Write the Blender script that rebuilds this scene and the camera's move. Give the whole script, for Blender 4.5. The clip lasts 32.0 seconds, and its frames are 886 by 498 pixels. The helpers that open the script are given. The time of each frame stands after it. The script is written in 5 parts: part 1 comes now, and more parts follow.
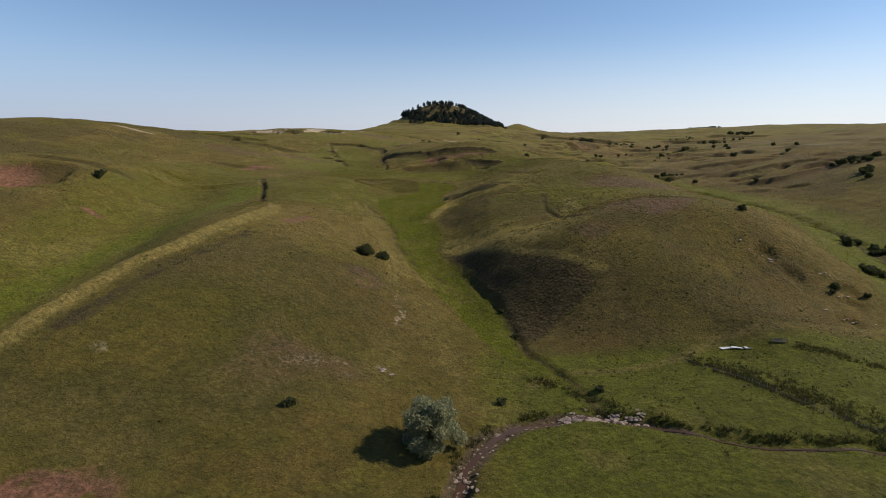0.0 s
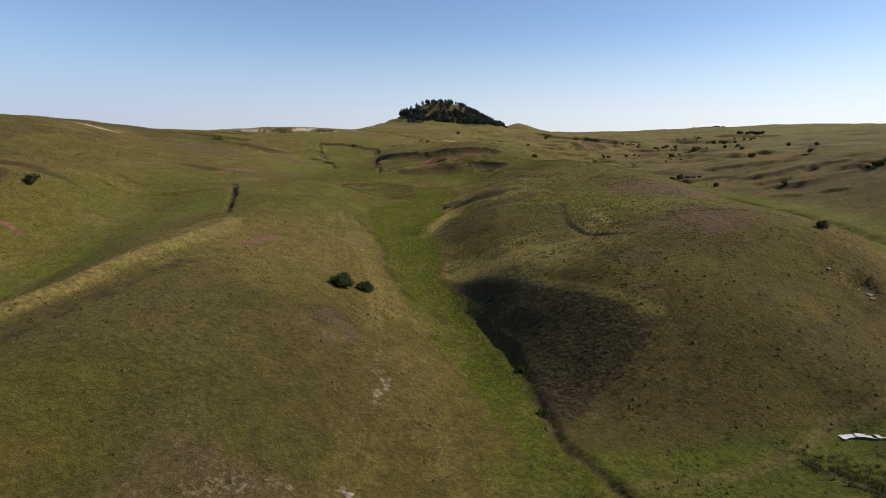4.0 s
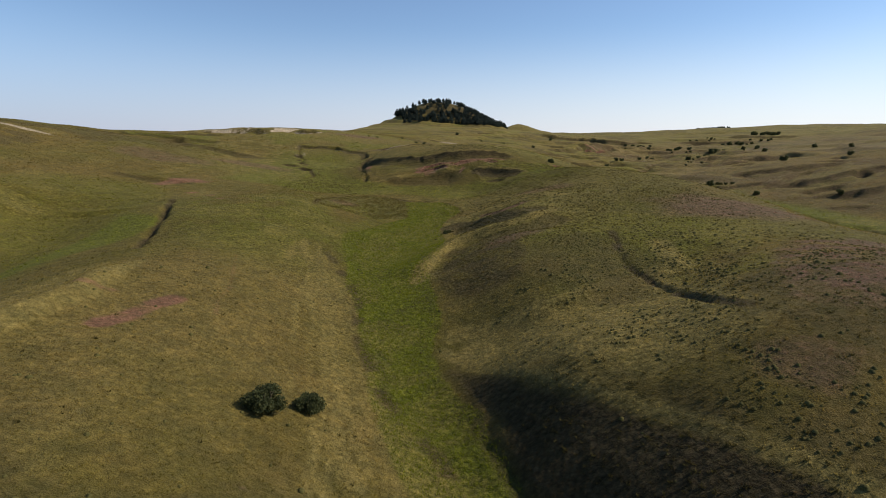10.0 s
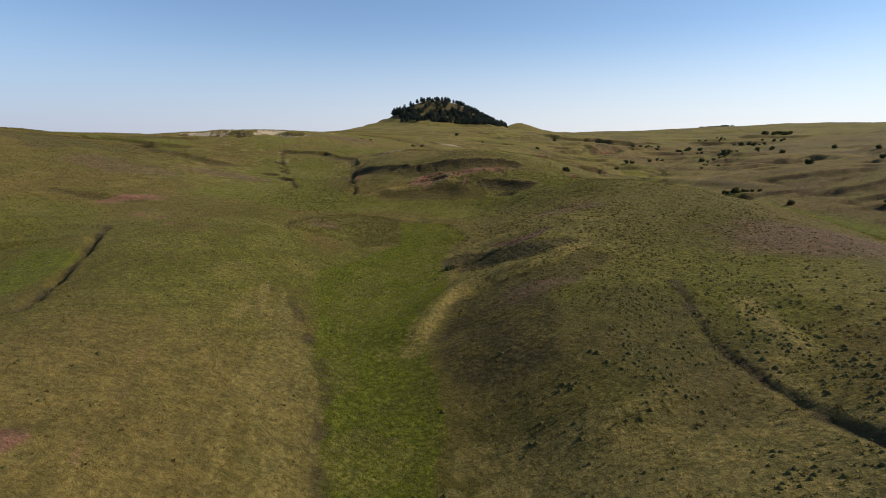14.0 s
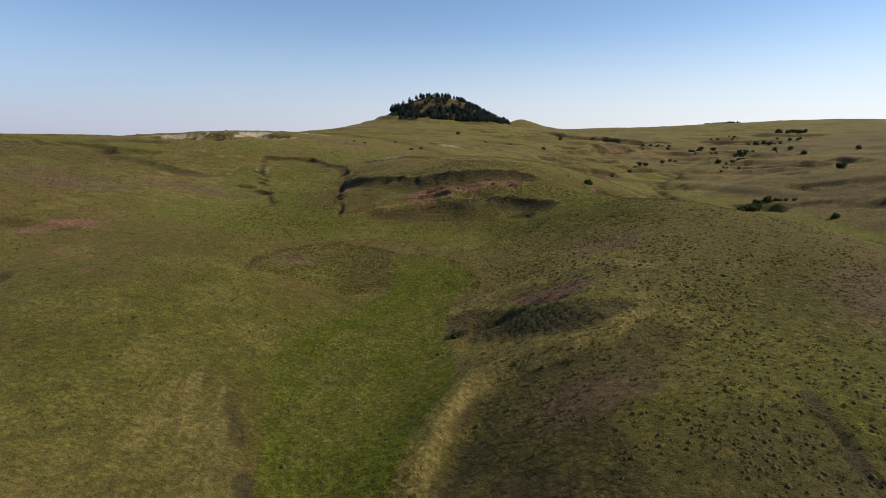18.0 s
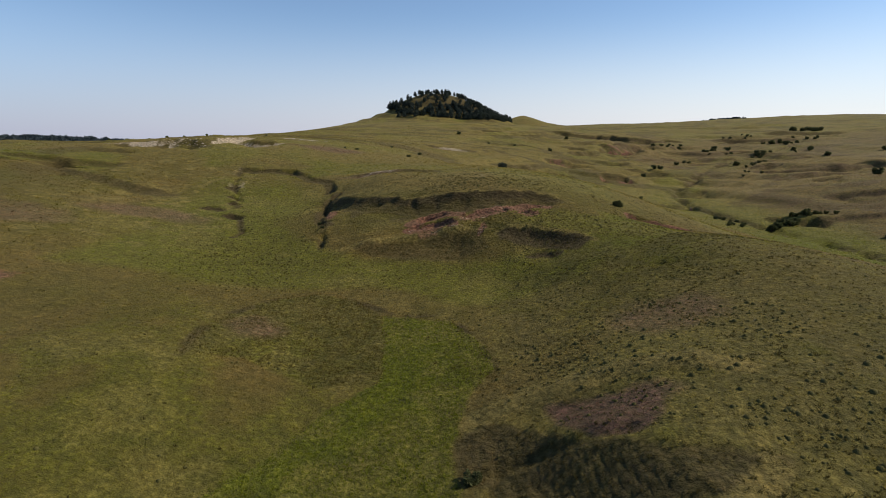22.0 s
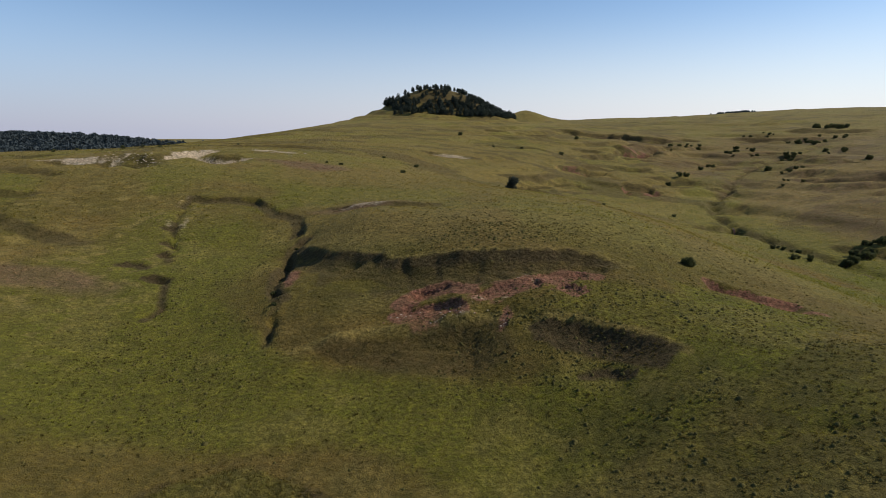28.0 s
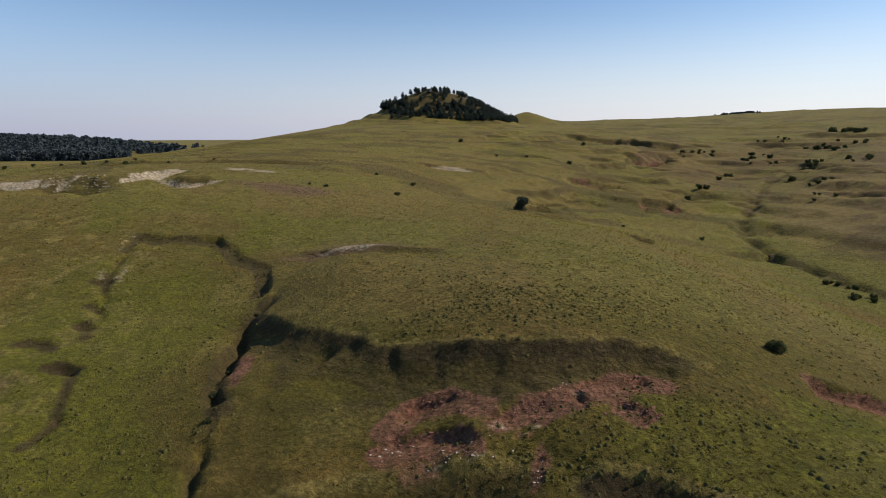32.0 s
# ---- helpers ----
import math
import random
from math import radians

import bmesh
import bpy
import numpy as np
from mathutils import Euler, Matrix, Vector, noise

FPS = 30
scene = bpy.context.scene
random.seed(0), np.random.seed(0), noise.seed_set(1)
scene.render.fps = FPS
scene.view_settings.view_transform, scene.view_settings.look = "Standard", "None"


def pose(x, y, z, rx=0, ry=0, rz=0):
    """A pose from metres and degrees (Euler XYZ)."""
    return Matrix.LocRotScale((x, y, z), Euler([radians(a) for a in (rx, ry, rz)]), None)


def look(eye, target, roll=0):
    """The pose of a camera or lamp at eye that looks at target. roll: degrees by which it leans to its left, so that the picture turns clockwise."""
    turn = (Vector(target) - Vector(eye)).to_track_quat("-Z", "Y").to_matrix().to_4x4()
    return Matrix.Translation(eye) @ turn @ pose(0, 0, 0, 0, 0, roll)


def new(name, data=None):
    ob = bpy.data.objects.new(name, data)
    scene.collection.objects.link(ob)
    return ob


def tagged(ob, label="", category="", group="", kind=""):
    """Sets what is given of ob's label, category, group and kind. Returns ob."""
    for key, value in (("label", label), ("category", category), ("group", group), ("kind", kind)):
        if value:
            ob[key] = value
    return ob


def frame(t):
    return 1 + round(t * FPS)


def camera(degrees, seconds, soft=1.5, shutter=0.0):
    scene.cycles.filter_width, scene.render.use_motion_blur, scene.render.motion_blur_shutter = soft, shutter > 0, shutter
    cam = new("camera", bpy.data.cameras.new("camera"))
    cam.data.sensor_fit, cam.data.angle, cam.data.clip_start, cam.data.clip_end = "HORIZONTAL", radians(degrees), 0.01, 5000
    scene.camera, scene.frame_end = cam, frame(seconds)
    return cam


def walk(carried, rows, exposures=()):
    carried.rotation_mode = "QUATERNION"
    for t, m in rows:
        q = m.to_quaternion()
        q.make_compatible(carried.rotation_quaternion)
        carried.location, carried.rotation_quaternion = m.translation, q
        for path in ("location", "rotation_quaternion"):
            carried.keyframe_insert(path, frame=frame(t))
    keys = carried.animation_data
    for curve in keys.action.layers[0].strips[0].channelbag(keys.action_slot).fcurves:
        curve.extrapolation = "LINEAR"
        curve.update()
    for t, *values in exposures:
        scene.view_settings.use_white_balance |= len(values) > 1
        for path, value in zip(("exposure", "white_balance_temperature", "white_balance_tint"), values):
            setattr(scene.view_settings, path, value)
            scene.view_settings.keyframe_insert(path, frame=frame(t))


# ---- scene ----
cam = camera(76.0, 32.0, 0.9)
# seconds, eye x y z, yaw, pitch, roll
PATH = [
    (0.0, -0.06, -0.07, 50.27, -0.21, -10.45, 0.14),
    (0.5, 0.02, 5.26, 50.25, -0.21, -10.45, 0.15),
    (1.0, 0.05, 10.61, 50.28, -0.22, -10.46, 0.15),
    (1.5, 0.10, 15.98, 50.35, -0.22, -10.47, 0.15),
    (2.0, 0.14, 21.35, 50.34, -0.23, -10.46, 0.14),
    (2.5, 0.14, 26.75, 50.33, -0.24, -10.46, 0.15),
    (3.0, 0.13, 32.16, 50.32, -0.25, -10.46, 0.14),
    (3.5, 0.08, 37.59, 50.30, -0.27, -10.46, 0.16),
    (5.5, -0.02, 59.29, 50.05, -0.36, -10.41, 0.14),
    (6.0, -0.07, 64.83, 50.04, -0.39, -10.40, 0.12),
    (6.5, -0.16, 70.41, 50.01, -0.42, -10.40, 0.13),
    (7.0, -0.15, 75.93, 50.00, -0.42, -10.38, 0.12),
    (7.5, -0.18, 81.43, 49.96, -0.45, -10.38, 0.12),
    (8.0, -0.25, 87.01, 49.90, -0.48, -10.36, 0.12),
    (8.5, -0.28, 92.60, 49.94, -0.49, -10.35, 0.10),
    (9.0, -0.35, 98.15, 50.48, -0.50, -10.36, 0.09),
    (9.5, -0.39, 103.68, 50.95, -0.53, -10.35, 0.08),
    (10.0, -0.44, 109.25, 51.31, -0.54, -10.33, 0.08),
    (10.5, -0.51, 114.72, 51.73, -0.55, -10.32, 0.07),
    (11.0, -0.56, 120.22, 52.15, -0.58, -10.32, 0.06),
    (11.5, -0.63, 125.74, 52.72, -0.59, -10.32, 0.07),
    (12.0, -0.71, 131.26, 53.29, -0.61, -10.32, 0.04),
    (12.5, -0.79, 136.76, 53.83, -0.64, -10.32, 0.04),
    (13.0, -0.86, 142.20, 54.32, -0.65, -10.37, 0.03),
    (13.5, -0.94, 147.61, 54.91, -0.67, -10.44, 0.02),
    (14.0, -0.98, 153.09, 55.69, -0.70, -10.52, 0.02),
    (14.5, -1.06, 158.50, 56.54, -0.70, -10.59, 0.01),
    (16.5, -1.43, 180.49, 59.21, -0.70, -10.80, 0.13),
    (17.0, -1.52, 185.98, 60.01, -0.72, -10.88, 0.13),
    (17.5, -1.58, 191.33, 60.88, -0.73, -10.96, 0.12),
    (18.0, -1.70, 196.80, 61.73, -0.75, -11.02, 0.09),
    (18.5, -1.76, 202.19, 62.55, -0.76, -11.07, 0.08),
    (19.0, -1.88, 207.53, 63.52, -0.78, -11.15, 0.04),
    (19.5, -1.93, 212.87, 64.43, -0.79, -11.22, 0.03),
    (20.0, -2.00, 218.28, 65.32, -0.79, -11.26, 0.04),
    (20.5, -2.11, 223.62, 66.26, -0.81, -11.32, -0.01),
    (21.0, -2.18, 228.99, 67.19, -0.83, -11.39, -0.03),
    (21.5, -2.22, 234.35, 68.13, -0.83, -11.46, -0.05),
    (22.0, -2.25, 239.72, 69.10, -0.82, -11.55, -0.05),
    (22.5, -2.32, 245.07, 70.04, -0.82, -11.64, -0.07),
    (23.0, -2.38, 250.46, 71.00, -0.82, -11.74, -0.09),
    (23.5, -2.43, 255.83, 71.91, -0.83, -11.82, -0.12),
    (24.0, -2.52, 261.16, 72.75, -0.84, -11.92, -0.14),
    (24.5, -2.51, 266.50, 73.64, -0.85, -12.03, -0.16),
    (25.0, -2.49, 271.89, 74.44, -0.87, -12.11, -0.18),
    (25.5, -2.47, 277.31, 75.31, -0.88, -12.20, -0.18),
    (27.5, -2.31, 299.02, 78.75, -0.90, -12.32, -0.19),
    (28.0, -2.28, 304.51, 79.77, -0.91, -12.34, -0.21),
    (28.5, -2.25, 309.97, 80.77, -0.91, -12.34, -0.21),
    (29.0, -2.22, 315.38, 81.81, -0.93, -12.36, -0.23),
    (29.5, -2.22, 320.80, 82.75, -0.94, -12.35, -0.25),
    (30.0, -2.22, 326.21, 83.73, -0.95, -12.36, -0.25),
    (30.5, -2.18, 331.67, 84.70, -0.97, -12.36, -0.27),
    (31.0, -2.21, 337.15, 85.60, -1.00, -12.37, -0.28),
    (31.5, -2.18, 342.63, 86.54, -1.01, -12.38, -0.31),
    (32.0, -2.15, 348.18, 87.46, -1.03, -12.40, -0.33),
]
walk(cam, [(t, pose(x, y, z, 90 + pitch, -roll, yaw)) for t, x, y, z, yaw, pitch, roll in PATH],
     [(0.0, -0.05), (0.6, 0.02), (1.2, 0.08), (12.0, 0.07), (20.0, 0.02), (26.0, -0.03), (32.0, -0.03)])

# ---- light: clear summer sky, sun to the right ----
SUN_EL, SUN_AZ = 36.5, 6.0          # degrees above the horizon; degrees from +x towards +y
scene.view_settings.exposure = 0.0
world = bpy.data.worlds.new("sky")
scene.world = world
world.use_nodes = True
wn = world.node_tree.nodes
sky = wn.new("ShaderNodeTexSky")
sky.sky_type = "NISHITA"
sky.sun_disc = False
sky.sun_elevation = radians(SUN_EL)
sky.sun_rotation = radians(90 - SUN_AZ)
sky.altitude, sky.air_density, sky.dust_density, sky.ozone_density = 900, 1.0, 0.4, 2.0
wn["Background"].inputs["Strength"].default_value = 0.118
tint = wn.new("ShaderNodeMix")
tint.data_type, tint.blend_type = "RGBA", "MULTIPLY"
tint.inputs[0].default_value = 1.0
tint.inputs[7].default_value = (0.97, 1.02, 1.10, 1)
world.node_tree.links.new(sky.outputs["Color"], tint.inputs[6])
# summer haze towards the horizon
up = wn.new("ShaderNodeSeparateXYZ")
world.node_tree.links.new(wn.new("ShaderNodeTexCoord").outputs["Generated"], up.inputs[0])
low = wn.new("ShaderNodeMapRange")
low.interpolation_type = "SMOOTHSTEP"
for key, v in (("From Min", -0.02), ("From Max", 0.20), ("To Min", 0.80), ("To Max", 0.0)):
    low.inputs[key].default_value = v
world.node_tree.links.new(up.outputs[2], low.inputs["Value"])
haze = wn.new("ShaderNodeMix")
haze.data_type = "RGBA"
warm = wn.new("ShaderNodeMapRange")
for key, v in (("From Min", -0.75), ("From Max", 0.55), ("To Min", 0.0), ("To Max", 1.0)):
    warm.inputs[key].default_value = v
world.node_tree.links.new(up.outputs[0], warm.inputs["Value"])
glow = wn.new("ShaderNodeMix")
glow.data_type = "RGBA"
glow.inputs[6].default_value = (2.7, 3.0, 4.8, 1)
glow.inputs[7].default_value = (7.3, 7.3, 7.9, 1)
world.node_tree.links.new(warm.outputs[0], glow.inputs[0])
world.node_tree.links.new(glow.outputs[2], haze.inputs[7])
world.node_tree.links.new(low.outputs[0], haze.inputs[0])
world.node_tree.links.new(tint.outputs[2], haze.inputs[6])
world.node_tree.links.new(haze.outputs[2], wn["Background"].inputs["Color"])
sun = new("sun", bpy.data.lights.new("sun", "SUN"))
sun.data.energy, sun.data.angle, sun.data.color = 4.9, radians(0.5), (1.0, 0.875, 0.735)
sd = Vector((math.cos(radians(SUN_EL)) * math.cos(radians(SUN_AZ)), math.cos(radians(SUN_EL)) * math.sin(radians(SUN_AZ)), math.sin(radians(SUN_EL))))
sun.matrix_world = look(sd * 300, (0, 0, 0))


# ---- noise and shape helpers ----
RNG = np.random.default_rng(7)
LATTICE = RNG.random((256, 256))


def value_noise(x, y, size, seed=0):
    """Smooth noise in 0..1 with lumps of that size."""
    u, v = x / size + seed * 17.3, y / size + seed * 5.7
    i, j = np.floor(u).astype(int), np.floor(v).astype(int)
    a, b = u - i, v - j
    a, b = a * a * (3 - 2 * a), b * b * (3 - 2 * b)
    g = lambda p, q: LATTICE[p % 256, q % 256]
    return (g(i, j) * (1 - a) + g(i + 1, j) * a) * (1 - b) + (g(i, j + 1) * (1 - a) + g(i + 1, j + 1) * a) * b


def fractal(x, y, size, octaves=4, seed=0):
    total, amp, norm = 0.0, 1.0, 0.0
    for k in range(octaves):
        total = total + amp * value_noise(x, y, size / 2 ** k, seed + k)
        norm += amp
        amp *= 0.55
    return total / norm


def ease(t):
    t = np.clip(t, 0, 1)
    return t * t * (3 - 2 * t)


def along(path, x, y):
    """Distance to a line on the plan, signed (plus: on its left), and the share of its length at the nearest place."""
    best = np.full(np.shape(x), 1e9)
    side, share = np.zeros(np.shape(x)), np.zeros(np.shape(x))
    legs = [math.dist(p, q) for p, q in zip(path, path[1:])]
    whole, done = sum(legs), 0.0
    for (x0, y0), (x1, y1), leg in zip(path, path[1:], legs):
        ux, uy = (x1 - x0) / leg, (y1 - y0) / leg
        raw = (x - x0) * ux + (y - y0) * uy
        s = np.clip(raw, 0, leg)
        px, py = x - x0 - s * ux, y - y0 - s * uy
        d = np.hypot(px, py)
        near = d < best
        best = np.where(near, d, best)
        side = np.where(near, np.sign(ux * py - uy * px + 1e-9), side)
        share = np.where(near, (done + s) / whole, share)
        done += leg
    return best * side, share


def wavy(path, every=3.0, sway=0.8, seed=1):
    """A drawn line with more corners and a natural waver."""
    out = [path[0]]
    for (x0, y0), (x1, y1) in zip(path, path[1:]):
        n = max(1, int(math.dist((x0, y0), (x1, y1)) / every))
        for k in range(1, n + 1):
            x, y = x0 + (x1 - x0) * k / n, y0 + (y1 - y0) * k / n
            g = noise.noise_vector((x * 0.16, y * 0.16, seed * 3.1))
            out.append((x + g[0] * sway, y + g[1] * sway))
    return out


# ---- the lie of the land ----
MOUNDS = []


def mound(x, y, height, long, wide, turn):
    MOUNDS.append((x, y, height, long, wide, radians(turn)))


# hills (plus) and hollows (minus): middle, height, half length, half width, turn
mound(-139.1, -155.5, 5.80, 358.2, 69.9, -3)
mound(-10.0, 25.6, -5.67, 241.2, 77.4, -3)
mound(-120.0, 54.8, -2.22, 51.5, 18.4, 49)
mound(-41.0, 93.2, -6.39, 108.3, 26.6, 47)
mound(-27.4, 93.2, 2.43, 21.7, 20.3, -86)
mound(25.5, 97.0, 1.70, 20.1, 18.3, 76)
mound(-80.2, 97.4, 2.51, 18.8, 15.3, 47)
mound(27.2, 109.0, -3.63, 181.6, 27.1, 43)
mound(-105.4, 120.7, -2.01, 18.8, 15.0, 71)
mound(71.1, 126.4, -0.32, 11.7, 11.7, -23)
mound(-120.3, 128.0, -7.55, 82.0, 41.8, 58)
mound(70.7, 133.6, -2.13, 11.7, 8.7, 79)
mound(127.9, 146.6, -12.43, 124.0, 84.6, 40)
mound(13.5, 152.3, -3.97, 56.1, 16.3, -31)
mound(73.9, 154.3, 5.20, 28.8, 17.4, -28)
mound(-71.2, 164.7, 9.96, 90.5, 38.5, -88)
mound(7.8, 174.9, -4.14, 24.9, 11.9, -78)
mound(29.5, 175.9, -2.21, 76.8, 21.3, -26)
mound(116.3, 189.6, 10.20, 28.7, 22.3, -21)
mound(71.0, 195.1, 14.30, 93.5, 36.8, 28)
mound(20.5, 202.3, 2.54, 13.6, 12.1, 85)
mound(-5.0, 215.1, -14.91, 102.4, 32.2, -77)
mound(-123.0, 217.7, -2.38, 45.8, 28.1, 45)
mound(-201.6, 218.4, 5.96, 114.5, 75.3, 26)
mound(42.0, 218.8, -2.35, 45.7, 15.9, 74)
mound(17.3, 221.3, -2.91, 31.1, 25.5, 14)
mound(370.7, 234.1, 6.50, 157.9, 72.6, 23)
mound(-122.7, 237.2, -8.53, 185.0, 54.5, 76)
mound(22.9, 242.0, 1.92, 17.6, 12.1, -57)
mound(66.2, 259.8, 1.24, 27.6, 13.5, -45)
mound(65.7, 260.3, -6.01, 66.7, 30.1, 64)
mound(-164.9, 262.4, 4.79, 31.1, 27.0, -50)
mound(-356.4, 264.0, 25.28, 2737.9, 226.5, 72)
mound(147.6, 266.9, 4.59, 41.3, 24.3, 12)
mound(-46.5, 267.2, -2.15, 29.5, 21.4, -69)
mound(-101.5, 279.4, -2.87, 33.4, 22.3, -21)
mound(49.1, 291.1, -4.05, 25.2, 18.2, 61)
mound(119.0, 292.5, 0.91, 97.1, 20.2, -24)
mound(-17.3, 296.5, -1.75, 37.1, 17.5, -15)
mound(-0.8, 315.0, -6.30, 52.6, 23.9, -77)
mound(93.9, 321.1, 17.11, 127.2, 72.3, 60)
mound(-82.6, 327.0, 4.83, 56.0, 37.1, 80)
mound(14.4, 329.1, -2.22, 24.8, 16.2, 77)
mound(-32.2, 342.1, -2.71, 31.8, 16.7, -86)
mound(-93.9, 350.2, -1.17, 23.2, 18.9, -25)
mound(-517.7, 383.3, 10.12, 513.5, 191.7, 38)
mound(18.7, 384.5, -1.56, 17.7, 10.6, 50)
mound(209.3, 388.3, -22.01, 386.1, 98.2, -86)
mound(67.0, 393.2, 4.65, 44.5, 31.5, -50)
mound(6.4, 399.9, -2.27, 32.2, 17.5, -22)
mound(-58.9, 400.4, -1.45, 38.2, 19.3, -85)
mound(-31.2, 409.5, -7.39, 166.3, 47.1, -39)
mound(-272.6, 409.5, 10.25, 94.2, 76.5, -76)
mound(-6.2, 430.2, -1.67, 24.7, 12.0, -53)
mound(67.6, 430.3, -4.59, 68.8, 34.1, 37)
mound(20.1, 448.9, 2.65, 52.8, 33.9, -41)
mound(-48.1, 483.6, -4.08, 39.1, 21.6, -25)
mound(-25.0, 493.8, 3.71, 31.0, 17.5, 87)
mound(39.4, 500.0, 17.52, 112.1, 86.3, 75)
mound(297.7, 539.1, -3.93, 201.6, 64.4, 70)
mound(-156.9, 542.1, -2.49, 244.3, 45.8, -4)
mound(154.9, 573.4, -2.57, 121.8, 38.5, -87)
mound(-80.0, 647.3, 7.67, 145.5, 83.5, 47)
mound(67.5, 690.5, -8.43, 96.5, 70.6, 11)
mound(-263.0, 776.4, -3.77, 348.8, 79.9, -75)
mound(272.9, 842.9, -6.89, 253.1, 68.5, 71)
mound(306.0, 872.8, -11.46, 381.5, 165.6, 66)
mound(588.6, 930.7, -7.89, 464.0, 300.6, 0)
mound(-594.3, 1267.5, -14.22, 941.7, 183.2, 76)
mound(-609.1, 1312.9, -13.77, 855.8, 171.6, 74)
mound(-592.2, 1317.5, -12.81, 509.7, 218.2, -70)
mound(203.6, 1382.2, 10.59, 579.7, 290.0, 13)
mound(171.6, 1385.9, 10.47, 551.7, 285.0, 7)


def rolling(x, y):
    """The smooth land round the flight line: floodplain, the two near hills, the valley between, the plateau."""
    z = 4.945 + 2.049 * x / 100 + 6.814 * y / 100 - 25.936 * (y / 1000) ** 2 + 38.573 * (x / 1000) ** 2 - 1.301 * x * y / 1e5
    for mx, my, h, a, b, t in MOUNDS:
        c, s = math.cos(t), math.sin(t)
        u, v = (x - mx) * c + (y - my) * s, (y - my) * c - (x - mx) * s
        e = (u / a) ** 2 + (v / b) ** 2
        z = z + h * np.exp(-np.minimum(e, 60))
    return z


def distance_land(x, y):
    """The wide uplands out to the horizon."""
    z = 80 + 0.0 * x
    z = z + 10 * ease((y - 1300) / 1200) * ease((x + 250) / 400) + 26 * ease((x - 300) / 1500)
    z = z + 20 * (fractal(x, y, 900, 3, 3) - 0.5) * ease((y - 1000) / 800 + ease((abs(x) - 900) / 500))
    z = z - 40 * ease((y - 3000) / 900)
    z = z - 88 * ease((-x - 200) / 420) * ease((y - 700) / 400)
    z = z + 44 * np.exp(-((x + 1680) / 640) ** 4 - ((y - 2450) / 260) ** 2)
    z = z + 16 * np.exp(-((x - 1500) / 700) ** 2 - ((y - 2300) / 500) ** 2)
    return z


def cone_hill(x, y):
    r = np.hypot((x - 14) / 1.08, y - 1392)
    lump = 1 + 0.10 * (fractal(x, y, 60, 3, 8) - 0.5)
    skirt = 14 * np.exp(-((x + 85) / 75) ** 2 - ((y - 1390) / 110) ** 2) + 8 * np.exp(-((x + 70) / 170) ** 2 - ((y - 1390) / 150) ** 2)
    terrace = 1.6 * np.sin(r * 0.22) * np.exp(-(((r - 120) / 60) ** 2))
    return 50 * np.exp(-((r / 84) ** 2.7)) * lump + skirt + terrace + 34 * np.exp(-(((x - 262) / 76) ** 2 + ((y - 1955) / 60) ** 2) ** 0.9)


# lines of the ground: banks, gullies, trenches and the stream
STREAM = [(-14, 30), (-3, 62), (2, 74), (4, 82), (9, 91), (14, 95), (23, 98.5), (30, 99), (37, 97), (44, 93), (52, 89.5), (61, 87), (75, 86), (110, 80), (160, 70)]
RAVINE = [(6, 196), (10, 182), (17, 160), (19.5, 146), (20.5, 131), (25, 123), (27.5, 118), (30, 108), (31, 100)]
WEST_CUT = [(-45, 491), (-48, 485), (-47.5, 476), (-47, 464), (-46, 455), (-45, 450), (-41.5, 444), (-42, 437), (-41, 429), (-40, 424)]
HEAD_SCARP = [(-47, 489), (-39, 475.5), (-31, 468), (-20, 460.5), (-12, 453.5), (-3, 451), (5, 448.5), (14, 447), (22, 446), (30, 446.5), (38, 446), (47, 443.5)]
UPPER_SCARP = [(-104, 542), (-96, 540), (-88, 540.5), (-75, 540), (-62, 523), (-52, 514.5), (-48, 504), (-46.5, 493)]
DRAIN = [(-103, 542), (-102, 531), (-99, 517), (-96, 507), (-92, 499), (-90, 493), (-88, 486), (-84, 475)]
DRAIN_LOW = [(-84, 463), (-79, 462.5), (-76, 453), (-73, 445), (-74, 438)]
LENS = [(17.5, 418), (21, 419.5), (28, 417.5), (35, 413), (40, 409), (45, 404)]
BANK = [(-33, 420), (-16, 424), (-3, 423), (7, 423), (13, 422)]
RIM_GULLY = [(-102, 328), (-98.5, 316), (-93.5, 301), (-90, 287), (-86, 272), (-79, 255)]
HILL_TRENCH = [(49, 268), (46, 252), (45, 240), (47, 228), (47.5, 214), (48, 205), (50, 196)]
SPUR_UPPER = [(4, 327), (11, 329), (17, 328.5), (23, 328), (29, 329), (38, 327), (46, 322)]
SPUR_LIP = [(0, 322), (6, 326), (13, 321), (19, 313.5), (27, 306.5), (34, 304), (44, 304)]
SPUR_LOWER = [(-6, 260), (-4, 269), (-1, 278), (3.2, 287), (7, 290), (12, 291.2), (20.5, 291), (31, 293.5), (38, 300)]
HILL_NOSE = [(1, 222), (13, 203), (23, 189), (30, 179), (37, 170), (47, 160)]
SLIP_WALLS = (([(-10, 432), (-7.5, 439.5), (-5, 440.5), (-2, 439.5), (1, 440.5), (4.5, 437)], 1.9), ([(5, 431), (10, 433.5), (13, 434.5), (16, 433.5), (18.5, 430)], 1.6), ([(19, 433.5), (22, 436.5), (23.5, 431)], 1.3),
              ([(24.5, 434.5), (28, 438.5), (31, 440.5), (34, 440.5), (36.5, 436)], 2.1), ([(28, 434), (30, 432.5), (33, 428)], 1.2), ([(-14, 428), (-9, 432), (-7, 431), (-2, 431.5), (2, 430.5), (5, 428), (5.5, 423.5)], 1.7))
